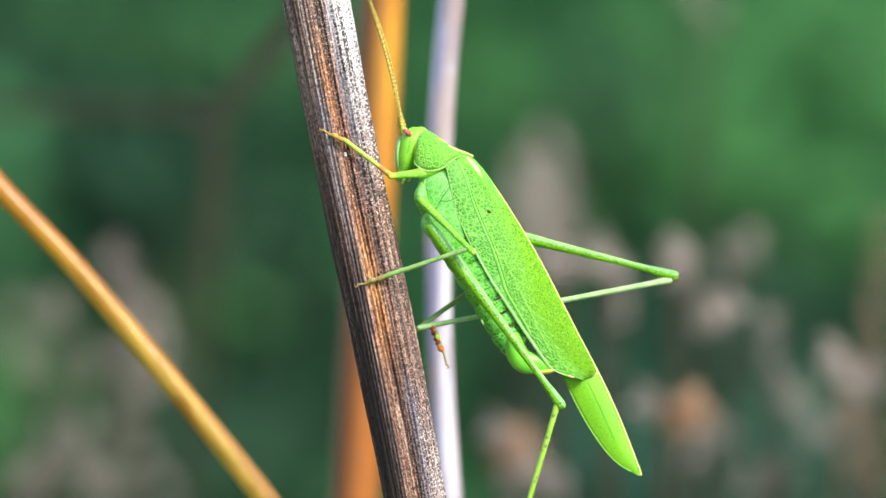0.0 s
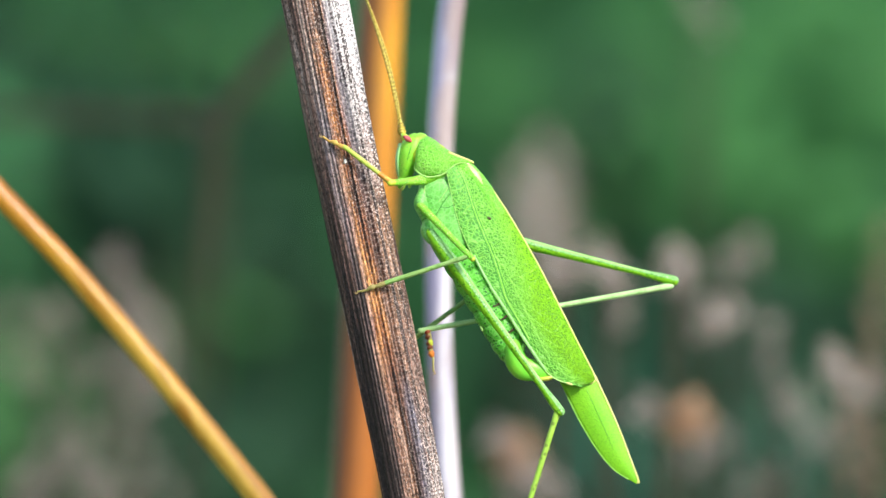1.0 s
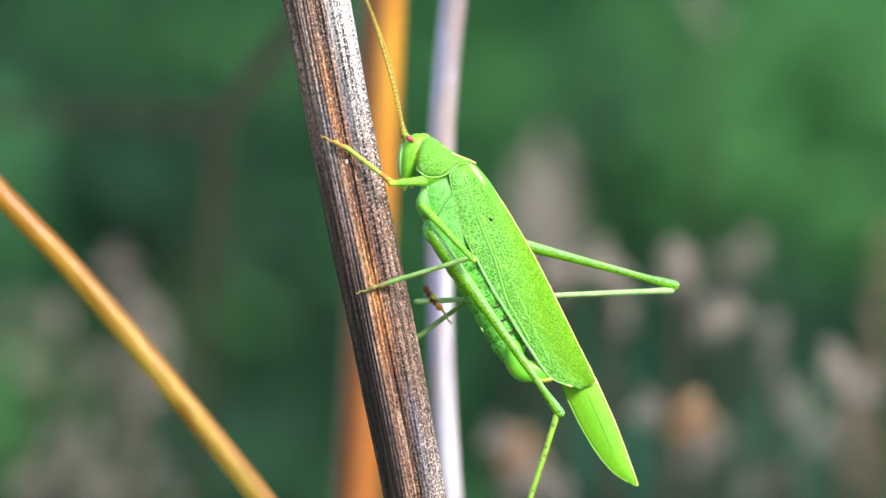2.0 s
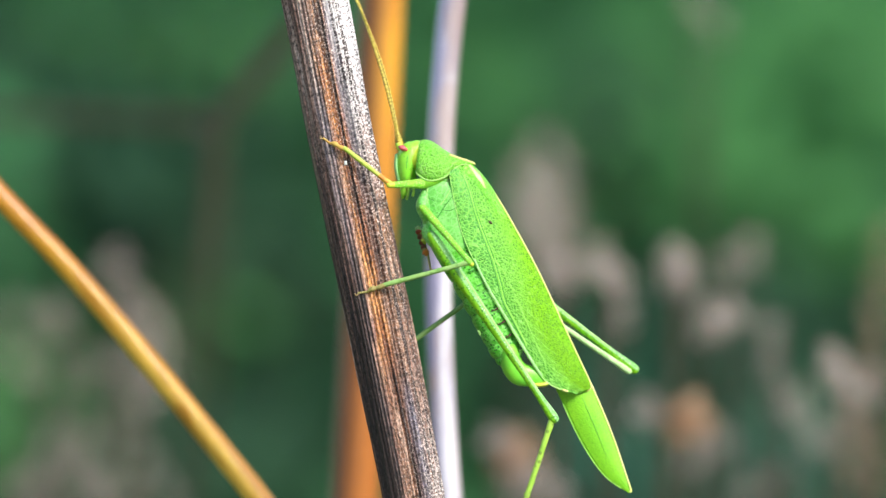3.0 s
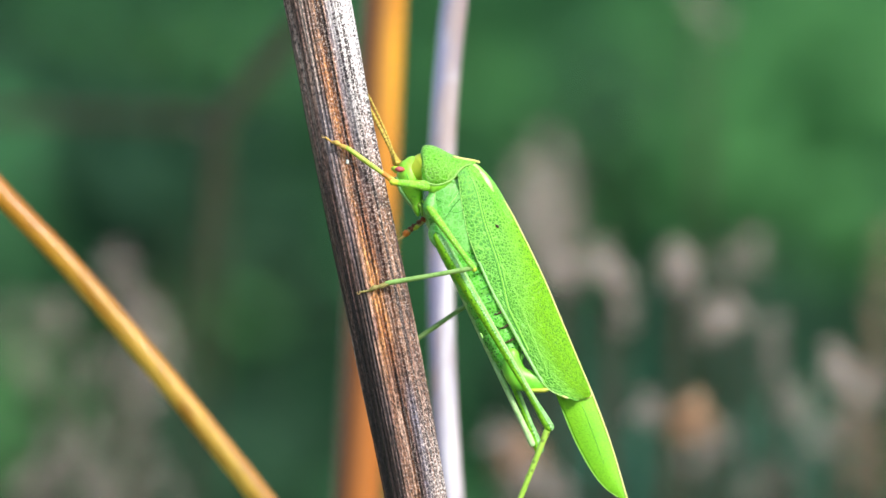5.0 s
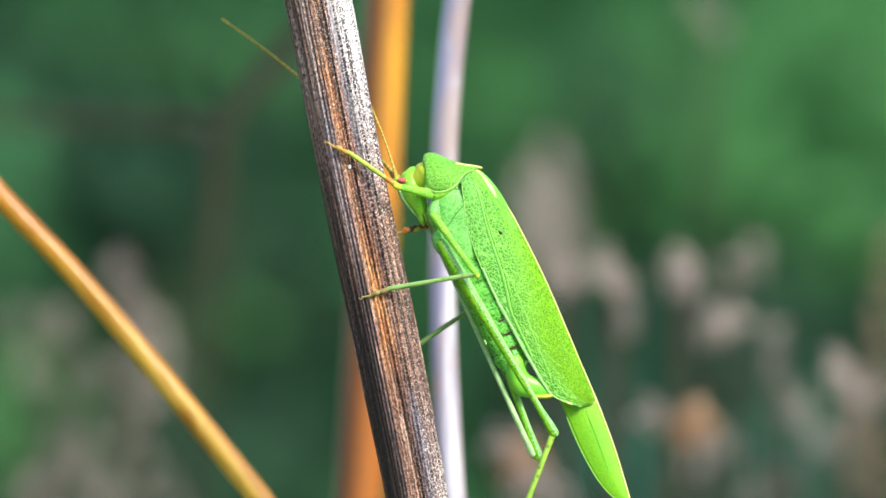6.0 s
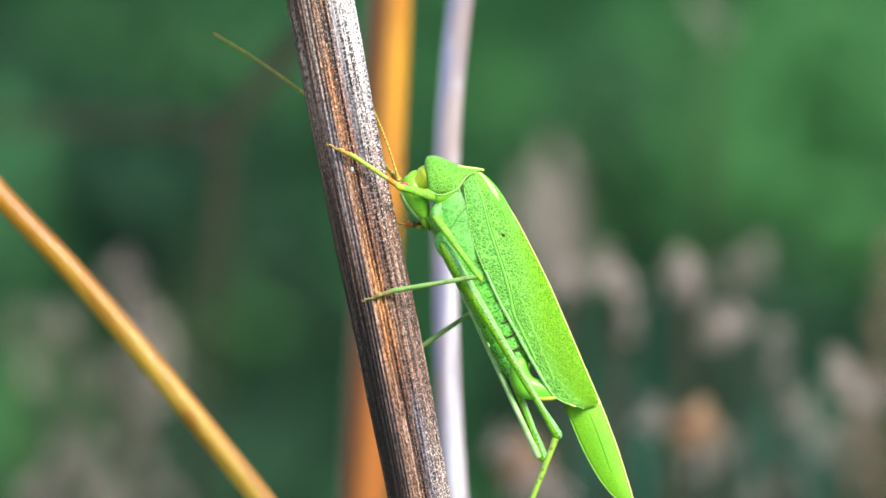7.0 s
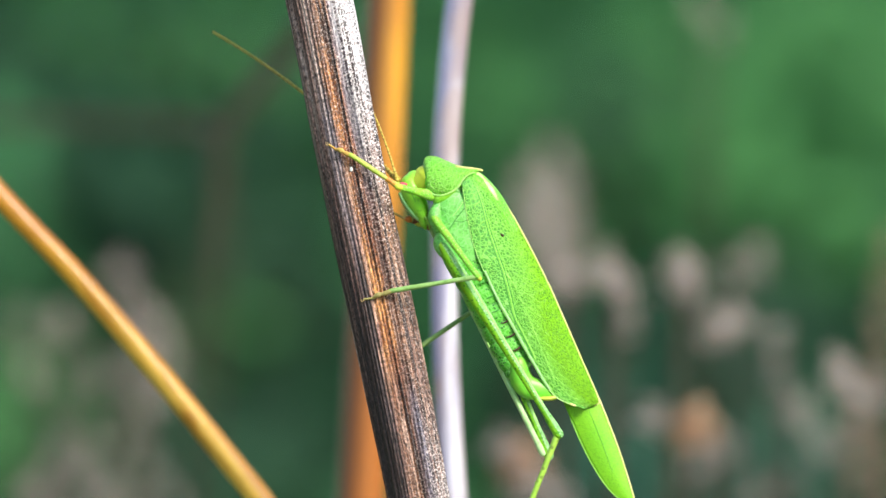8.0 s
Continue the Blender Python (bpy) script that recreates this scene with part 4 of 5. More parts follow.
def abdomen(parent):
    axis = smooth_path([(803, 410, 42, 1.95), (831, 458, 40, 1.90), (858, 508, 37, 1.80), (881, 554, 33, 1.62), (900, 595, 28, 1.4), (914, 622, 21, 1.1)], 64)
    n = 8
    for k in range(n):
        seg = axis[k * 8:k * 8 + 9] if k < n - 1 else axis[k * 8:]
        rows = []
        for i, (x, z, r, ry) in enumerate(seg):
            f = 0.90 + 0.125 * math.sin(math.pi * min(1, 0.25 + 0.75 * i / (len(seg) - 1)))
            rows.append((x, z, 0.1, r * f, ry * f))
        part("abdomen_segment", tube("abdomen_segment", grid_rows(rows), ABDOMEN, 14, 32, True, flat_sided(2.8)), parent, "soft green abdomen ring with dark dots")
    for k, (x, z, y, w) in enumerate(((830, 463, -1.84, 8), (845, 488, -1.79, 10), (857, 512, -1.74, 10), (873, 531, -1.68, 12), (883, 555, -1.59, 15), (893, 579, -1.44, 17))):
        rows = [(x, z, y, 0.8, 0.05), (x + w * 0.5, z - w * 0.15, y, 1.5, 0.06), (x + w, z - w * 0.5, y + 0.04, 2.2, 0.06)]
        part("dark_band", tube("dark_band", grid_rows(rows), SUTURE if k < 3 else SOOT, 8, 8), parent, "dark crease between the rings")
    part("droplet", tube("droplet", grid_rows([(852, 567, -1.2, 1.6, 0.12), (855, 573, -1.2, 1.9, 0.12)]), PALE_GREEN, 5, 10), parent, "tiny clear drop on the belly")


def flat_sided(power):
    """Makes a tube's section squarer, with flat sides."""
    return lambda ang, i, ln: (np.abs(np.cos(ang)) ** power + np.abs(np.sin(ang)) ** power) ** (-1 / power)


def thorax(parent):
    def blob(name, rows, mat, label=""):
        return part(name, tube(name, grid_rows(rows), mat, 26, 36, True, flat_sided(3.6)), parent, label)
    side = blob("thorax", [(788, 296, 0, 26, 1.7), (782, 318, 0, 40, 2.14), (785, 346, 0, 47, 2.19), (790, 376, 0, 44, 2.16), (799, 408, 0, 41, 2.09), (808, 436, 0, 34, 1.75)], THORAX,
                "green side of the thorax with sutures")
    blob("neck", [(776, 302, -0.5, 16, 1.5), (762, 314, -0.6, 15, 1.35), (754, 328, -0.7, 13, 1.2)], THORAX)
    part("back", tube("back", grid_rows([(792, 276, 0, 16, 1.5), (815, 288, 0, 20, 1.5), (845, 318, 0, 20, 1.3), (880, 370, 0, 18, 1.0)]), PRONOTUM, 16, 18), parent)
    for rows in ([(744, 336, -1.92, 0.6, 0.05), (754, 337, -2.10, 0.7, 0.05), (764, 341, -2.17, 0.6, 0.05)],
                 [(798, 330, -2.17, 0.7, 0.05), (786, 346, -2.21, 0.9, 0.05), (771, 371, -2.19, 0.7, 0.05)],
                 [(779, 356, -2.21, 0.6, 0.05), (792, 357, -2.19, 0.6, 0.05), (803, 352, -2.19, 0.6, 0.05)],
                 [(776, 388, -2.17, 0.8, 0.05), (788, 399, -2.15, 0.9, 0.05), (800, 402, -2.13, 0.8, 0.05)]):
        part("suture", tube("suture", grid_rows(rows), SUTURE, 14, 6), side)
    for rows in ([(752, 320, -1.95, 1.0, 0.05), (750, 340, -2.06, 1.1, 0.05), (757, 362, -2.15, 1.0, 0.05)],
                 [(792, 322, -2.15, 0.6, 0.05), (784, 336, -2.19, 0.7, 0.05), (776, 348, -2.21, 0.6, 0.05)]):
        part("fold", tube("fold", grid_rows(rows), PALE_GREEN, 14, 6), side)
    for rows in ([(749, 332, -1.4, 10, 0.6), (745, 350, -1.7, 13, 0.8), (750, 366, -1.7, 11, 0.7)],
                 [(762, 382, -1.3, 13, 0.7), (757, 398, -1.5, 12.5, 0.7), (764, 412, -1.7, 10.5, 0.7)]):
        part("leg_base", tube("leg_base", grid_rows(rows), THORAX, 14, 18), parent, "rounded green leg base")


CREASE = green_material("crease green", (0.10, 0.40, 0.03), (0.14, 0.46, 0.04), 1500)
SCAPE = green_material("scape green", (0.36, 0.60, 0.04), (0.50, 0.68, 0.06), 1200)
SUTURE = green_material("suture green", (0.05, 0.30, 0.03), (0.08, 0.38, 0.05), 1500)


def pronotum(parent):
    """The saddle over the thorax; its origin is at the neck."""
    top = smooth_path([(739, 240), (746, 231), (764, 235), (788, 253), (808, 264), (830, 273)], 31)
    drop = smooth_path([(44,), (62,), (68,), (46,), (16,), (4,)], 31)[:, 0]
    wide = smooth_path([(1.75,), (2.15,), (2.4,), (2.4,), (1.95,), (0.9,)], 31)[:, 0]
    rows = []
    for i in range(31):
        down = np.array([-0.14, 1.0])
        ring = []
        for j in range(-14, 15):
            a = j / 14 * radians(108)
            h = (1 - math.cos(a)) / (1 - math.cos(radians(108))) * drop[i]
            p = top[i] + down * h
            ring.append(B(p[0], p[1], math.sin(a) * wide[i]) - NECK)
        rows.append(ring)
    ob = thicken(part("pronotum", strip_mesh("pronotum", rows, PRONOTUM), parent, "wrinkled green saddle-shaped pronotum"), 0.00008)
    rim = [(*rows[i][0], 0.000085, 0.000085) for i in range(1, 29, 3)]
    part("rim", tube("rim", rim, PALE_GREEN, 40, 8), ob, "pale raised lower rim")
    coxa = [(*(B(x, z, y) - NECK), r * K, w * 0.001) for x, z, y, r, w in ((790, 298, -0.9, 11, 0.8), (774, 300, -1.2, 13, 0.9), (758, 305, -1.55, 12, 0.8), (748, 308, -1.7, 9, 0.6))]
    part("leg_base", tube("leg_base", coxa, HEAD, 16, 18), ob, "rounded green leg base")
    back = [(*(B(x, z, y) - NECK), 0.00012, 0.0003) for x, z, y in ((794, 260, -1.1), (808, 266, -1.0), (822, 271, -0.7), (834, 276, -0.2))]
    part("rear_edge", tube("rear_edge", back, BUFF, 16, 10), ob, "buff rear edge of the pronotum")
    return ob


PALE_GREEN = green_material("pale green rim", (0.36, 0.74, 0.14), (0.48, 0.80, 0.24), 900)


def collar(parent):
    rows = [(*(B(x, z, 0) - NECK), r * K, w * 0.001) for x, z, r, w in ((740, 262, 25, 1.6), (750, 262, 28, 1.95), (764, 268, 28, 2.0), (786, 284, 26, 1.8))]
    return part("collar", tube("collar", rows, COLLAR, 16, 26), parent, "yellow green collar behind the head")


def head(parent):
    def rows(data):
        return [(*(B(x, z, y) - NECK), r * K, w * 0.001) for x, z, y, r, w in data]
    ob = part("head", tube("head", rows([(744, 240, 0, 16, 1.1), (735, 245, 0, 21, 1.4), (726, 260, 0, 22, 1.5), (721, 277, 0, 19, 1.4), (717, 293, 0, 15, 1.15),
                                         (713, 306, 0, 10, 0.8)]), HEAD, 30, 30), parent, "smooth green head")
    part("eye", tube("eye", rows([(718, 233, -1.15, 3.8, 0.30), (721, 235, -1.25, 5.2, 0.36), (725, 238, -1.15, 3.8, 0.30)]), EYE_RED, 10, 14), ob, "small pinkish red eye")
    part("eye", tube("eye", rows([(717, 233, 1.15, 4.5, 0.32), (721, 235, 1.25, 6.0, 0.38), (725, 238, 1.15, 4.5, 0.32)]), EYE_RED, 10, 14), ob, "small pinkish red eye")
    part("forehead", tube("forehead", rows([(720, 238, 0, 8, 0.6), (716, 232, 0, 6.5, 0.5), (713, 228, 0.1, 4.5, 0.3)]), SCAPE, 12, 14), ob)
    part("face_plate", tube("face_plate", rows([(708, 246, -0.25, 4, 0.55), (704, 266, -0.25, 4.5, 0.7), (704, 286, -0.2, 4.5, 0.65), (706, 300, -0.15, 4, 0.5)]), FACE, 16, 14), ob, "pale bluish green face")
    part("cheek_groove", tube("cheek_groove", rows([(727, 250, -1.50, 0.6, 0.03), (722, 268, -1.46, 0.6, 0.03), (717, 290, -1.14, 0.6, 0.03)]), SUTURE, 14, 6), ob)
    part("jaw", tube("jaw", rows([(713, 300, -0.3, 8, 0.55), (709, 312, -0.3, 6.5, 0.45), (706, 320, -0.2, 3, 0.25)]), HEAD, 12, 14), ob, "green jaw")
    for data in ([(718, 302, -0.7, 2.6, 0.12), (717, 314, -0.9, 2.4, 0.11), (712, 324, -0.9, 2.6, 0.12)],
                 [(723, 298, -0.5, 2.6, 0.12), (727, 310, -0.7, 2.4, 0.11), (724, 320, -0.8, 2.8, 0.13)]):
        part("palp", tube("palp", rows(data), SHIN, 12, 10), ob, "short green mouth feeler")
    return ob


FACE = green_material("face green", (0.22, 0.55, 0.16), (0.34, 0.64, 0.26), 700, None, 0.25, 0.1)


def ovipositor(parent):
    ob = part("ovipositor", tube("ovipositor", grid_rows([(908, 600, -0.5, 18, 1.1), (915, 625, -0.6, 20, 1.0), (927, 639, -0.8, 21, 0.75), (944, 643, -0.9, 19, 0.5),
                                                          (964, 646, -0.9, 14.5, 0.4), (979, 649, -0.9, 9, 0.3)]), OVI, 30, 20), parent, "glossy green upcurved ovipositor")
    part("ovipositor_tip", tube("ovipositor_tip", grid_rows([(950, 659, -1.1, 4.0, 0.36), (970, 657, -1.1, 4.5, 0.34), (987, 651, -0.95, 3.5, 0.16)]), TIP, 12, 12), ob, "yellow brown tip")
    part("cercus", tube("cercus", grid_rows([(928, 600, -0.8, 4, 0.18), (922, 616, -1.0, 3.4, 0.15), (928, 630, -0.9, 2.6, 0.1), (938, 636, -0.8, 1.4, 0.06)]), PALE_GREEN, 16, 10), parent, "thin pale curved tail feeler")


def feeler(name, length, h0, h1, depth, thick, n=70):
    """A feeler in its own space: it starts upward along +z and bends towards -x and backwards."""
    rows, x, z = [], 0.0, 0.0
    for i in range(n):
        s = i / (n - 1)
        a = radians(h0 + (h1 - h0) * s)
        r = (0.8 * (1 - s) ** 1.2 + 1.7 + 3.4 * math.exp(-(s * 26) ** 2)) * thick * K
        rows.append((x, depth * 0.001 * s, z, r, r))
        x -= math.cos(a) * length * K / (n - 1)
        z += math.sin(a) * length * K / (n - 1)

    def beads(ang, i, ln):
        return np.full(len(ang), 1 + 0.16 * math.sin(ln / K * 0.9))
    return tube(name, rows, FEELER, n * 4, 8, True, beads)


FEMUR_HIND = [(0.0, 8, 9), (0.05, 10.5, 12), (0.16, 12, 13), (0.32, 11, 12), (0.5, 8.6, 9.5), (0.7, 7.0, 7), (0.86, 6.2, 6.4), (0.95, 8.4, 8.0), (1.0, 8.8, 7.8)]
TIBIA_HIND = [(0.0, 6.0, 5.0), (0.03, 6.2, 5.2), (0.08, 5.2, 5), (0.3, 5.0, 5), (0.7, 4.6, 4.6), (1.0, 5.0, 5.0)]
TIBIA_THIN = [(0.0, 5.0, 4.5), (0.06, 4.6, 4.4), (0.4, 4.2, 4.2), (0.85, 4.6, 4.4), (1.0, 4.2, 4.0)]

HIND_R_KNEE = [(0, 1190, 487), (0.5, 1192, 484), (1, 1193, 485), (1.5, 1193, 485), (2.8, 1165, 569), (3.0, 1120, 637), (3.3, 1068, 698), (3.5, 1040, 723),
               (4.0, 985, 752), (4.5, 967, 769), (4.7, 957, 770), (5.8, 943, 784), (6.0, 944, 783), (6.5, 949, 782), (7, 949, 782), (7.5, 950, 782), (8, 959, 777)]
HIND_R_SIDE = [(0, 3.2), (3.3, 3.2), (4.5, 0.8), (5.8, -0.6), (8, -0.6)]
HIND_R_ANKLE = [(0, 765, 576), (0.5, 762, 571), (1, 757, 571), (1.5, 752, 541), (2.8, 746, 413), (3.0, 740, 391), (3.3, 741, 382), (3.5, 741, 380),
                (4.0, 748, 373), (4.5, 747, 371), (4.7, 749, 372), (5.8, 751, 380), (6.0, 752, 378), (6.5, 751, 378), (7, 753, 377), (7.5, 753, 375), (8, 752, 378)]
HIND_R_TOE = [(0, 790, 640), (0.5, 780, 637), (1, 768, 638), (1.5, 798, 600), (2.8, 763, 451), (3.0, 758, 445), (3.3, 752, 448), (3.5, 746, 454),
              (4.0, 708, 420), (4.5, 713, 434), (4.7, 707, 428), (5.8, 693, 395), (6.0, 695, 390), (6.5, 702, 384), (7, 705, 371), (7.5, 710, 363), (8, 713, 363)]
HIND_L_KNEE = [(0, 988, 710), (0.5, 988, 711), (1, 988, 712), (1.5, 988, 711), (2.8, 980, 723), (3.0, 978, 723), (3.3, 976, 728), (3.5, 973, 729),
               (4.0, 969, 737), (4.5, 967, 738), (4.7, 966, 740), (5.8, 971, 745), (6.0, 972, 743), (6.5, 973, 744), (7, 974, 743), (7.5, 976, 743), (8, 977, 741)]
HIND_L_ANKLE = [(0, 863, 1131), (1, 857, 1131), (1.5, 855, 1130), (2.8, 844, 1141), (3.3, 834, 1144), (3.5, 827, 1143), (4.0, 813, 1149), (4.5, 800, 1145),
                (4.7, 800, 1147), (5.8, 817, 1156), (6.5, 812, 1152), (7, 814, 1153), (8, 814, 1150)]
MID_L_KNEE = [(0, 830, 440), (0.5, 831, 441), (1.5, 831, 441), (2.8, 831, 449), (3.5, 831, 451), (4.0, 832, 455), (4.5, 833, 458), (4.7, 834, 461), (5.8, 834, 463), (8, 835, 464)]
MID_R_UP = [(0, 820, 523), (1.5, 818, 524), (3.5, 816, 528), (4.5, 818, 529), (5.8, 819, 530), (8, 819, 529)]
FORE_KNEE = [(0, 693, 312), (1.5, 693, 312), (3.5, 692, 313), (4.5, 695, 310), (5.8, 698, 310), (6.5, 697, 306), (8, 697, 306)]
FORE_HIP = [(0, 742, 306), (1.5, 740, 307), (3.5, 738, 312), (4.7, 739, 316), (5.8, 741, 324), (8, 740, 323)]
FEELER_BASE = [(0, 711, 222), (1, 711, 222), (1.5, 711, 223), (2.8, 709, 236), (3.0, 706, 240), (3.3, 699, 248), (3.5, 694, 254), (4.0, 693, 259), (4.5, 697, 263),
               (4.7, 699, 267), (5.8, 694, 293), (8, 692, 293)]
FEELER_TURN = [(0, 0), (1.5, 0), (3.0, -1), (3.3, -8), (3.5, -8), (4.5, -10), (4.7, -13), (5.8, -9), (7, -9), (8, -9)]
FAR_TURN = [(0, 4), (1.5, 4), (3.0, 3), (3.3, -4), (3.5, -4), (4.5, -6), (4.7, -8.5), (5.8, -17.5), (6.0, -25), (6.5, -26), (7, -28.8), (7.5, -30), (8, -28.4)]


def cricket():
    """The bush cricket, with the poses of its moving parts gathered in a list."""
    ob = thing("bush_cricket", "bright green bush cricket with long legs clinging to the brown stalk", "insect")
    ob.matrix_basis = body_pose(0)
    moves = [(ob, [(r[0], body_pose(r[0])) for r in BODY])]
    thorax(ob)
    abdomen(ob)
    ovipositor(ob)
    fore_wing(ob, -1)
    hind_wing(ob, 0.1)
    fore_wing(ob, 1)
    saddle, face = pronotum(ob), head(ob)
    moves.append((saddle, [(t, Matrix.Translation(NECK) @ pose(0, 0, 0, 0, a * 0.42, 0)) for t, a in NOD]))
    moves.append((collar(ob), [(t, Matrix.Translation(NECK) @ pose(0, 0, 0, 0, a * 0.72, 0)) for t, a in NOD]))
    moves.append((face, [(t, Matrix.Translation(NECK) @ pose(0, 0, 0, 0, a, 0)) for t, a in NOD]))

    def own(t, p):
        return body_pose(t).inverted() @ p

    def spot(rows, y):
        return lambda t: G(*table(rows, t), y * 0.001)

    def on_body(gx, gz, y):
        return lambda t: body_pose(t) @ B(gx, gz, y)

    def hold(gx, gz, y):
        return lambda t: G(gx, gz, y * 0.001)

    def joint(name, a, b, profile, mat, label="", extra=0.0, **more):
        span = max((b(t) - a(t)).length for t in TIMES) / K + extra
        o = part(name, limb(name, span, profile, mat, **more), ob, label)
        moves.append((o, [(t, aim(own(t, a(t)), own(t, b(t)))) for t in TIMES]))
        return o, span

    def below(a, b, c, steps):
        """The hinge of the shin: off the end b of the thigh, towards c."""
        d = (b - a).normalized()
        side = (c - b) - d * (c - b).dot(d)
        return b + side.normalized() * steps * K - d * 3 * K

    def cap(o, s, span, r, mat, name="knee"):
        rows = [((s * span - 3) * K, 0, 0, r * K, r * K), ((s * span + 4) * K, 0, 0, r * 0.9 * K, r * 0.9 * K)]
        part(name, tube(name, rows, mat, 6, 12), o, "yellowish joint")

    def spines(o, span, first, last, count, size, mat):
        for i in range(count):
            s = (first + (last - first) * i / (count - 1)) * span * K
            sgn = 1 if i % 2 else -1
            rows = [(s, 0, sgn * 4 * K, 0.9 * K, 0.9 * K), (s + size * K, 0, sgn * (4 + size * 0.7) * K, 0.25 * K, 0.25 * K)]
            part("spine", tube("spine", rows, mat, 4, 5), o)

    def foot(name, a, b, mat, label, padded=False):
        span = max((b(t) - a(t)).length for t in TIMES) / K
        rows = [(0, 0, 0, 4.2 * K, 4 * K), (0.22 * span * K, 0, 0.6 * K, 4.6 * K, 4.2 * K), (0.34 * span * K, 0, 0, 3.2 * K, 3 * K), (0.48 * span * K, 0, -1 * K, 4.8 * K, 4.4 * K),
                (0.62 * span * K, 0, 0, 3.0 * K, 3 * K), (0.7 * span * K, 0, 1 * K, 2.2 * K, 2.2 * K), (span * K, 0, -2 * K, 1.8 * K, 1.8 * K)]
        o = part(name, tube(name, rows, mat, 30, 12), ob, label)
        if padded:
            for s0, s1, r, z, pad in ((0.0, 0.10, 5.6, 0, RUST_RED), (0.13, 0.22, 5.4, -0.6, RUST_DARK), (0.25, 0.36, 4.8, 1.5, KNEE), (0.30, 0.36, 4.8, -1.6, RUST_DARK),
                                      (0.40, 0.48, 5.4, -0.5, RUST_DARK), (0.53, 0.62, 5.8, 0, FOOT_RUST)):
                c = [(s0 * span * K, 0, z * K, r * 0.75 * K, r * 0.75 * K), ((s0 * 0.4 + s1 * 0.6) * span * K, 0, (z - 0.6) * K, r * 1.1 * K, r * 1.05 * K), (s1 * span * K, 0, z * K, r * 0.8 * K, r * 0.8 * K)]
                part("pad", tube("pad", c, pad, 9, 12), o)
        for sgn in (1, -1):
            c = [(span * 0.97 * K, 0, -2 * K, 1.3 * K, 1.3 * K), ((span + 4) * K, sgn * 3 * K, 1 * K, 1.0 * K, 1.0 * K), ((span + 6) * K, sgn * 5 * K, -4 * K, 0.4 * K, 0.4 * K)]
            part("claw", tube("claw", c, CLAW, 8, 6), o)
        moves.append((o, [(t, aim(own(t, a(t)), own(t, b(t)))) for t in TIMES]))
        return o

    def ridge(o, span):
        rows = [(s * span * K, -r * 0.72 * K, r * 0.62 * K, 1.5 * K, 1.5 * K) for s, r in ((0.04, 11), (0.16, 12.6), (0.32, 11.6), (0.5, 9), (0.7, 6.8), (0.86, 5.6))]
        part("ridge", tube("ridge", rows, PALE_GREEN, 24, 8), o, "pale ridge along the thigh")

    # far hind leg, which is drawn in to the mouth
    hip = on_body(789, 386, 1.9)
    knee = lambda t: G(*table(HIND_R_KNEE, t), 0.001 * table(HIND_R_SIDE, t)[0])
    ankle, toe = spot(HIND_R_ANKLE, 1.0), spot(HIND_R_TOE, 0.4)
    o, span = joint("hind_femur", hip, knee, FEMUR_HIND, THIGH, "long green hind thigh thick at its base")
    cap(o, 0.985, span, 7.0, KNEE)
    ridge(o, span)
    hinge = lambda t: below(hip(t), knee(t), ankle(t), 10)
    o, span = joint("hind_tibia", hinge, ankle, TIBIA_HIND, SHIN_PALE, "long thin green hind shin")
    foot("hind_foot", ankle, toe, FOOT_MID, "rust and dark brown hind foot held free", True)
    # far middle leg
    up, low = spot(MID_R_UP, 2.2), hold(724, 594, 1.8)
    top = lambda t: low(t) + (up(t) - low(t)) * 1.75
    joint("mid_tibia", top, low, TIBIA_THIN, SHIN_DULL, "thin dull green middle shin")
    joint("mid_femur", on_body(792, 372, 1.8), top, [(0, 6, 6), (0.3, 6.5, 6.5), (1, 4.5, 4.5)], LEG)
    # near hind leg
    hip, knee, ankle = on_body(762, 402, -2.3), spot(HIND_L_KNEE, -3.6), spot(HIND_L_ANKLE, -2.5)
    o, span = joint("hind_femur", hip, knee, FEMUR_HIND, THIGH, "long green hind thigh thick at its base")
    cap(o, 0.985, span, 6.6, KNEE)
    ridge(o, span)
    o, span = joint("hind_tibia", knee, ankle, TIBIA_HIND, SHIN, "long thin green hind shin")
    spines(o, span, 0.1, 0.6, 10, 5, SHIN)
    foot("hind_foot", ankle, lambda t: ankle(t) + Vector((-14 * K, -0.0002, -58 * K)), FOOT, "amber hind foot on the stalk")
    # near middle leg
    hip, knee, ankle = on_body(744, 354, -2.3), spot(MID_L_KNEE, -4.2), hold(682, 489, -3.0)
    o, span = joint("mid_femur", hip, knee, [(0, 7, 7), (0.15, 7.2, 7), (0.5, 5.9, 5.8), (0.85, 5.3, 5.2), (0.97, 6.2, 6), (1, 5.2, 5.2)], LEG, "green middle thigh")
    cap(o, 0.985, span, 5.3, KNEE)
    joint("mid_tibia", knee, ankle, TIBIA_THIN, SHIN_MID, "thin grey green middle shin")
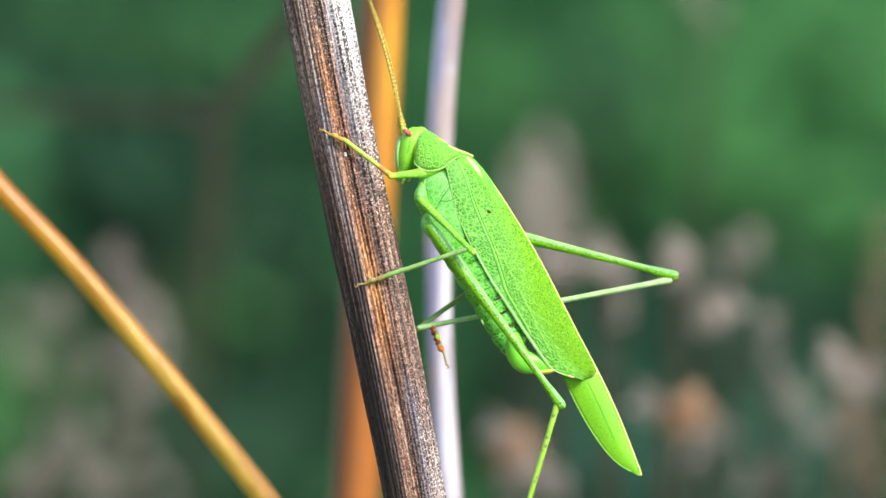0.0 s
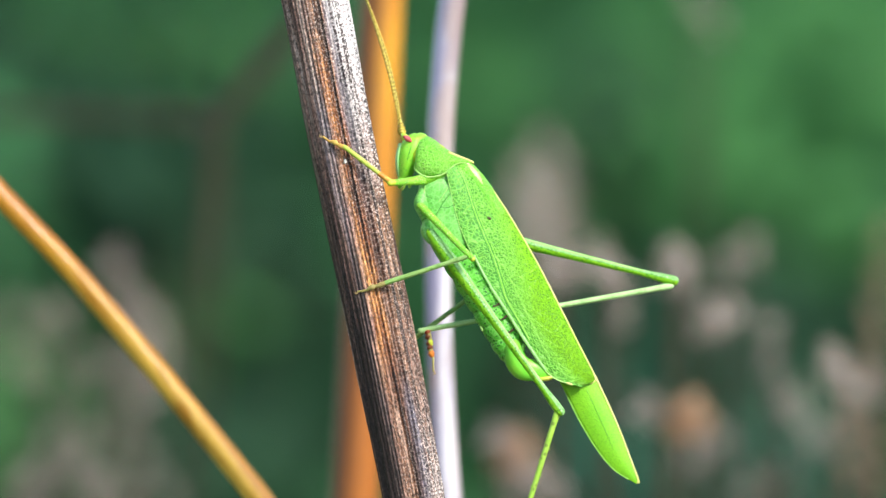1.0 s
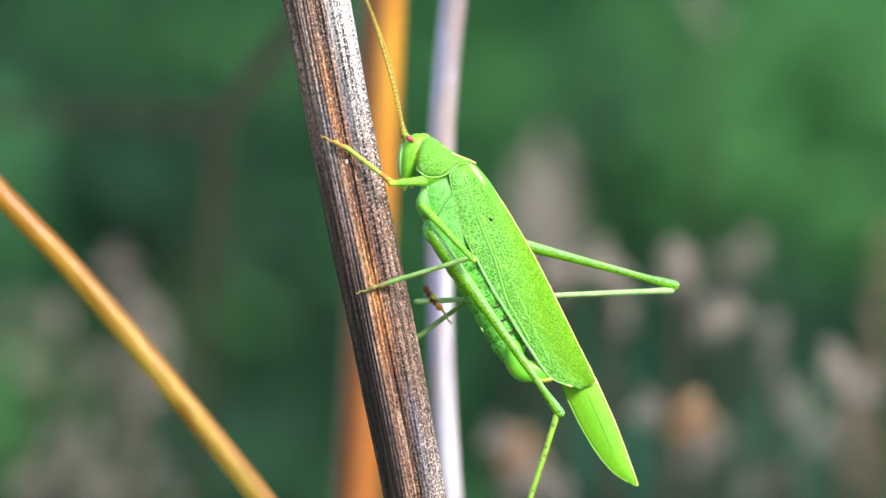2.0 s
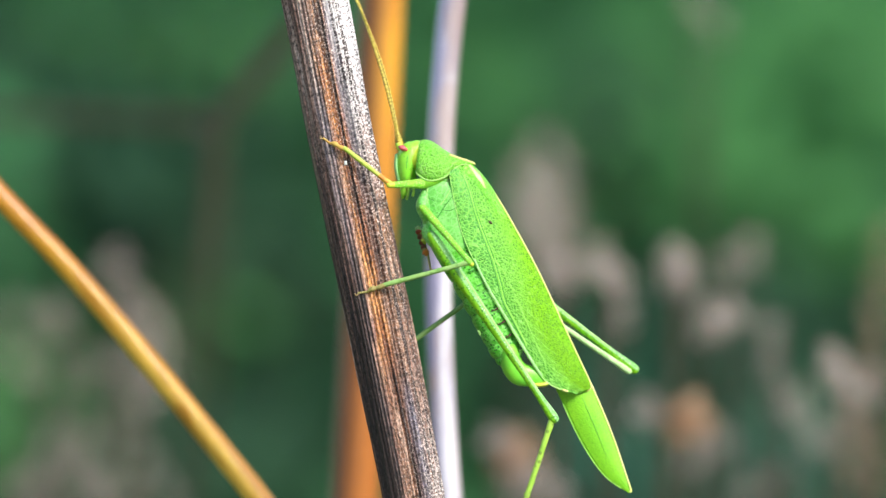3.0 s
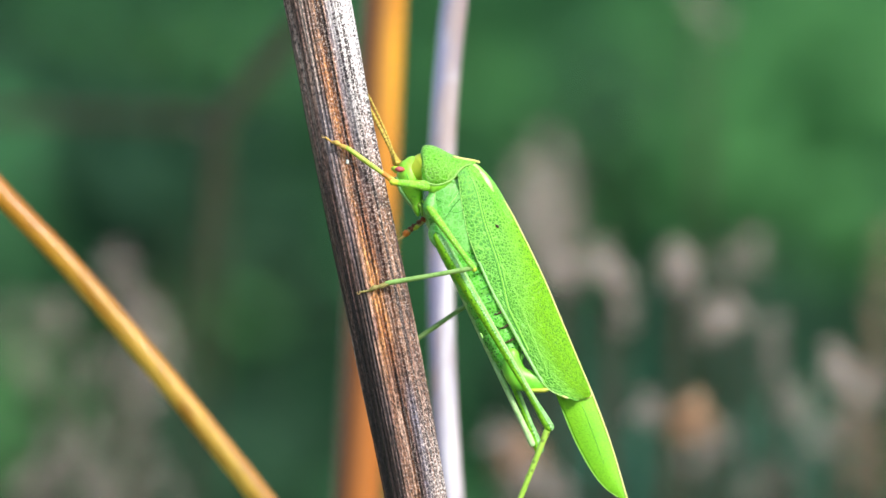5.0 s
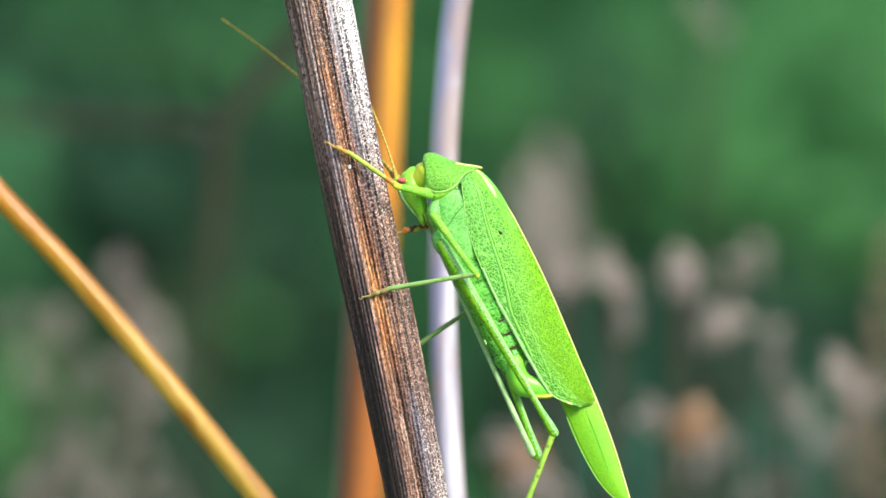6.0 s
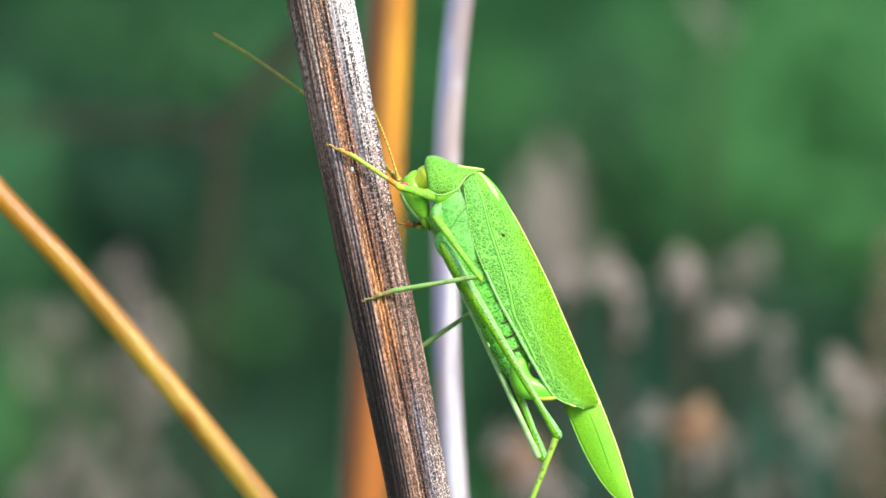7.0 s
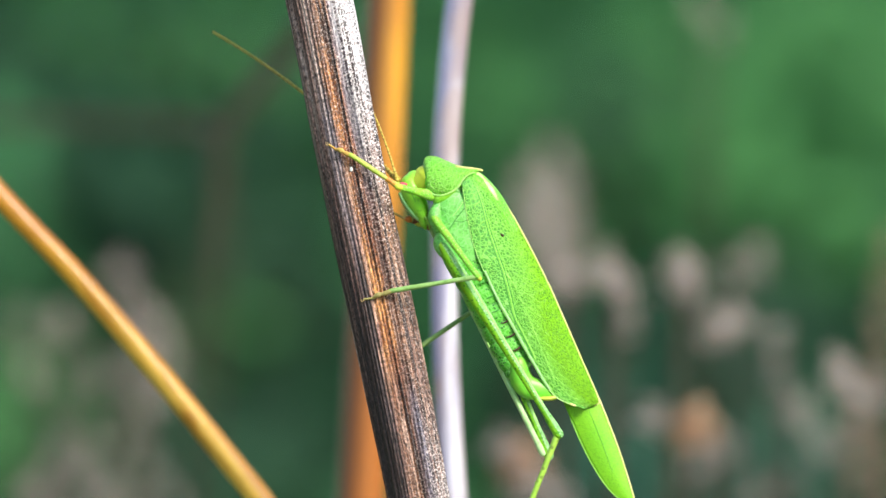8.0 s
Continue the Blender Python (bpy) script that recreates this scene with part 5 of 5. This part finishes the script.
    foot("mid_foot", ankle, hold(634, 506, -2.55), FOOT_MID, "pale amber middle foot on the bark")
    # near fore leg
    hip, knee, ankle = (lambda t: spot(FORE_HIP, -1.7)(t) + Vector((18 * K, 0, 1 * K))), spot(FORE_KNEE, -3.3), hold(612, 250, -3.1)
    o, span = joint("fore_femur", hip, knee, [(0, 8.5, 8), (0.15, 9.6, 8.6), (0.35, 8.2, 7.4), (0.6, 6.8, 6.2), (0.88, 5.9, 5.6), (1, 5.2, 5.2)], LEG, "short stout green fore thigh")
    cap(o, 0.97, span, 6.0, KNEE)
    o, span = joint("fore_tibia", knee, ankle, [(0, 5.5, 5), (0.1, 5.2, 5), (0.22, 4.0, 4), (0.5, 4.4, 4.2), (0.8, 4.6, 4.4), (1, 4.2, 4)], SHIN_GOLD, "thin yellowish green fore shin")
    rows = [(2 * K, 0, 0, 5.3 * K, 5.3 * K), (14 * K, 0, 0, 5.0 * K, 5.0 * K), (26 * K, 0, 0, 4.6 * K, 4.6 * K)]
    part("amber_band", tube("amber_band", rows, AMBER_RED, 8, 12), o, "amber band below the knee")
    foot("fore_foot", ankle, hold(571, 232, -2.5), FOOT, "amber fore foot on the bark")
    # feelers
    near = part("feeler", feeler("feeler", 420, 84, 53, 6.0, 0.72), ob, "long thin yellow beaded feeler")
    far = part("feeler", feeler("feeler", 430, 76, 58.5, 9.0, 1.25), ob, "long thin yellow beaded feeler")
    base = spot(FEELER_BASE, 0.1)
    moves.append((near, [(t, body_pose(t).inverted() @ Matrix.Translation(base(t)) @ pose(0, 0, 0, 0, table(FEELER_TURN, t)[0], 0)) for t in TIMES]))
    moves.append((far, [(t, body_pose(t).inverted() @ Matrix.Translation(base(t) + Vector((0, 0.0006, 0))) @ pose(0, 0, 0, 0, table(FAR_TURN, t)[0], 0)) for t in TIMES]))
    return moves


# ---------------------------------------------------------------- build
ground()
far_growth()
dry_plants()
stalks()
main_stem()
MOVES = cricket()


def motions():
    for ob, rows in MOVES:
        walk(ob, rows)


motions()
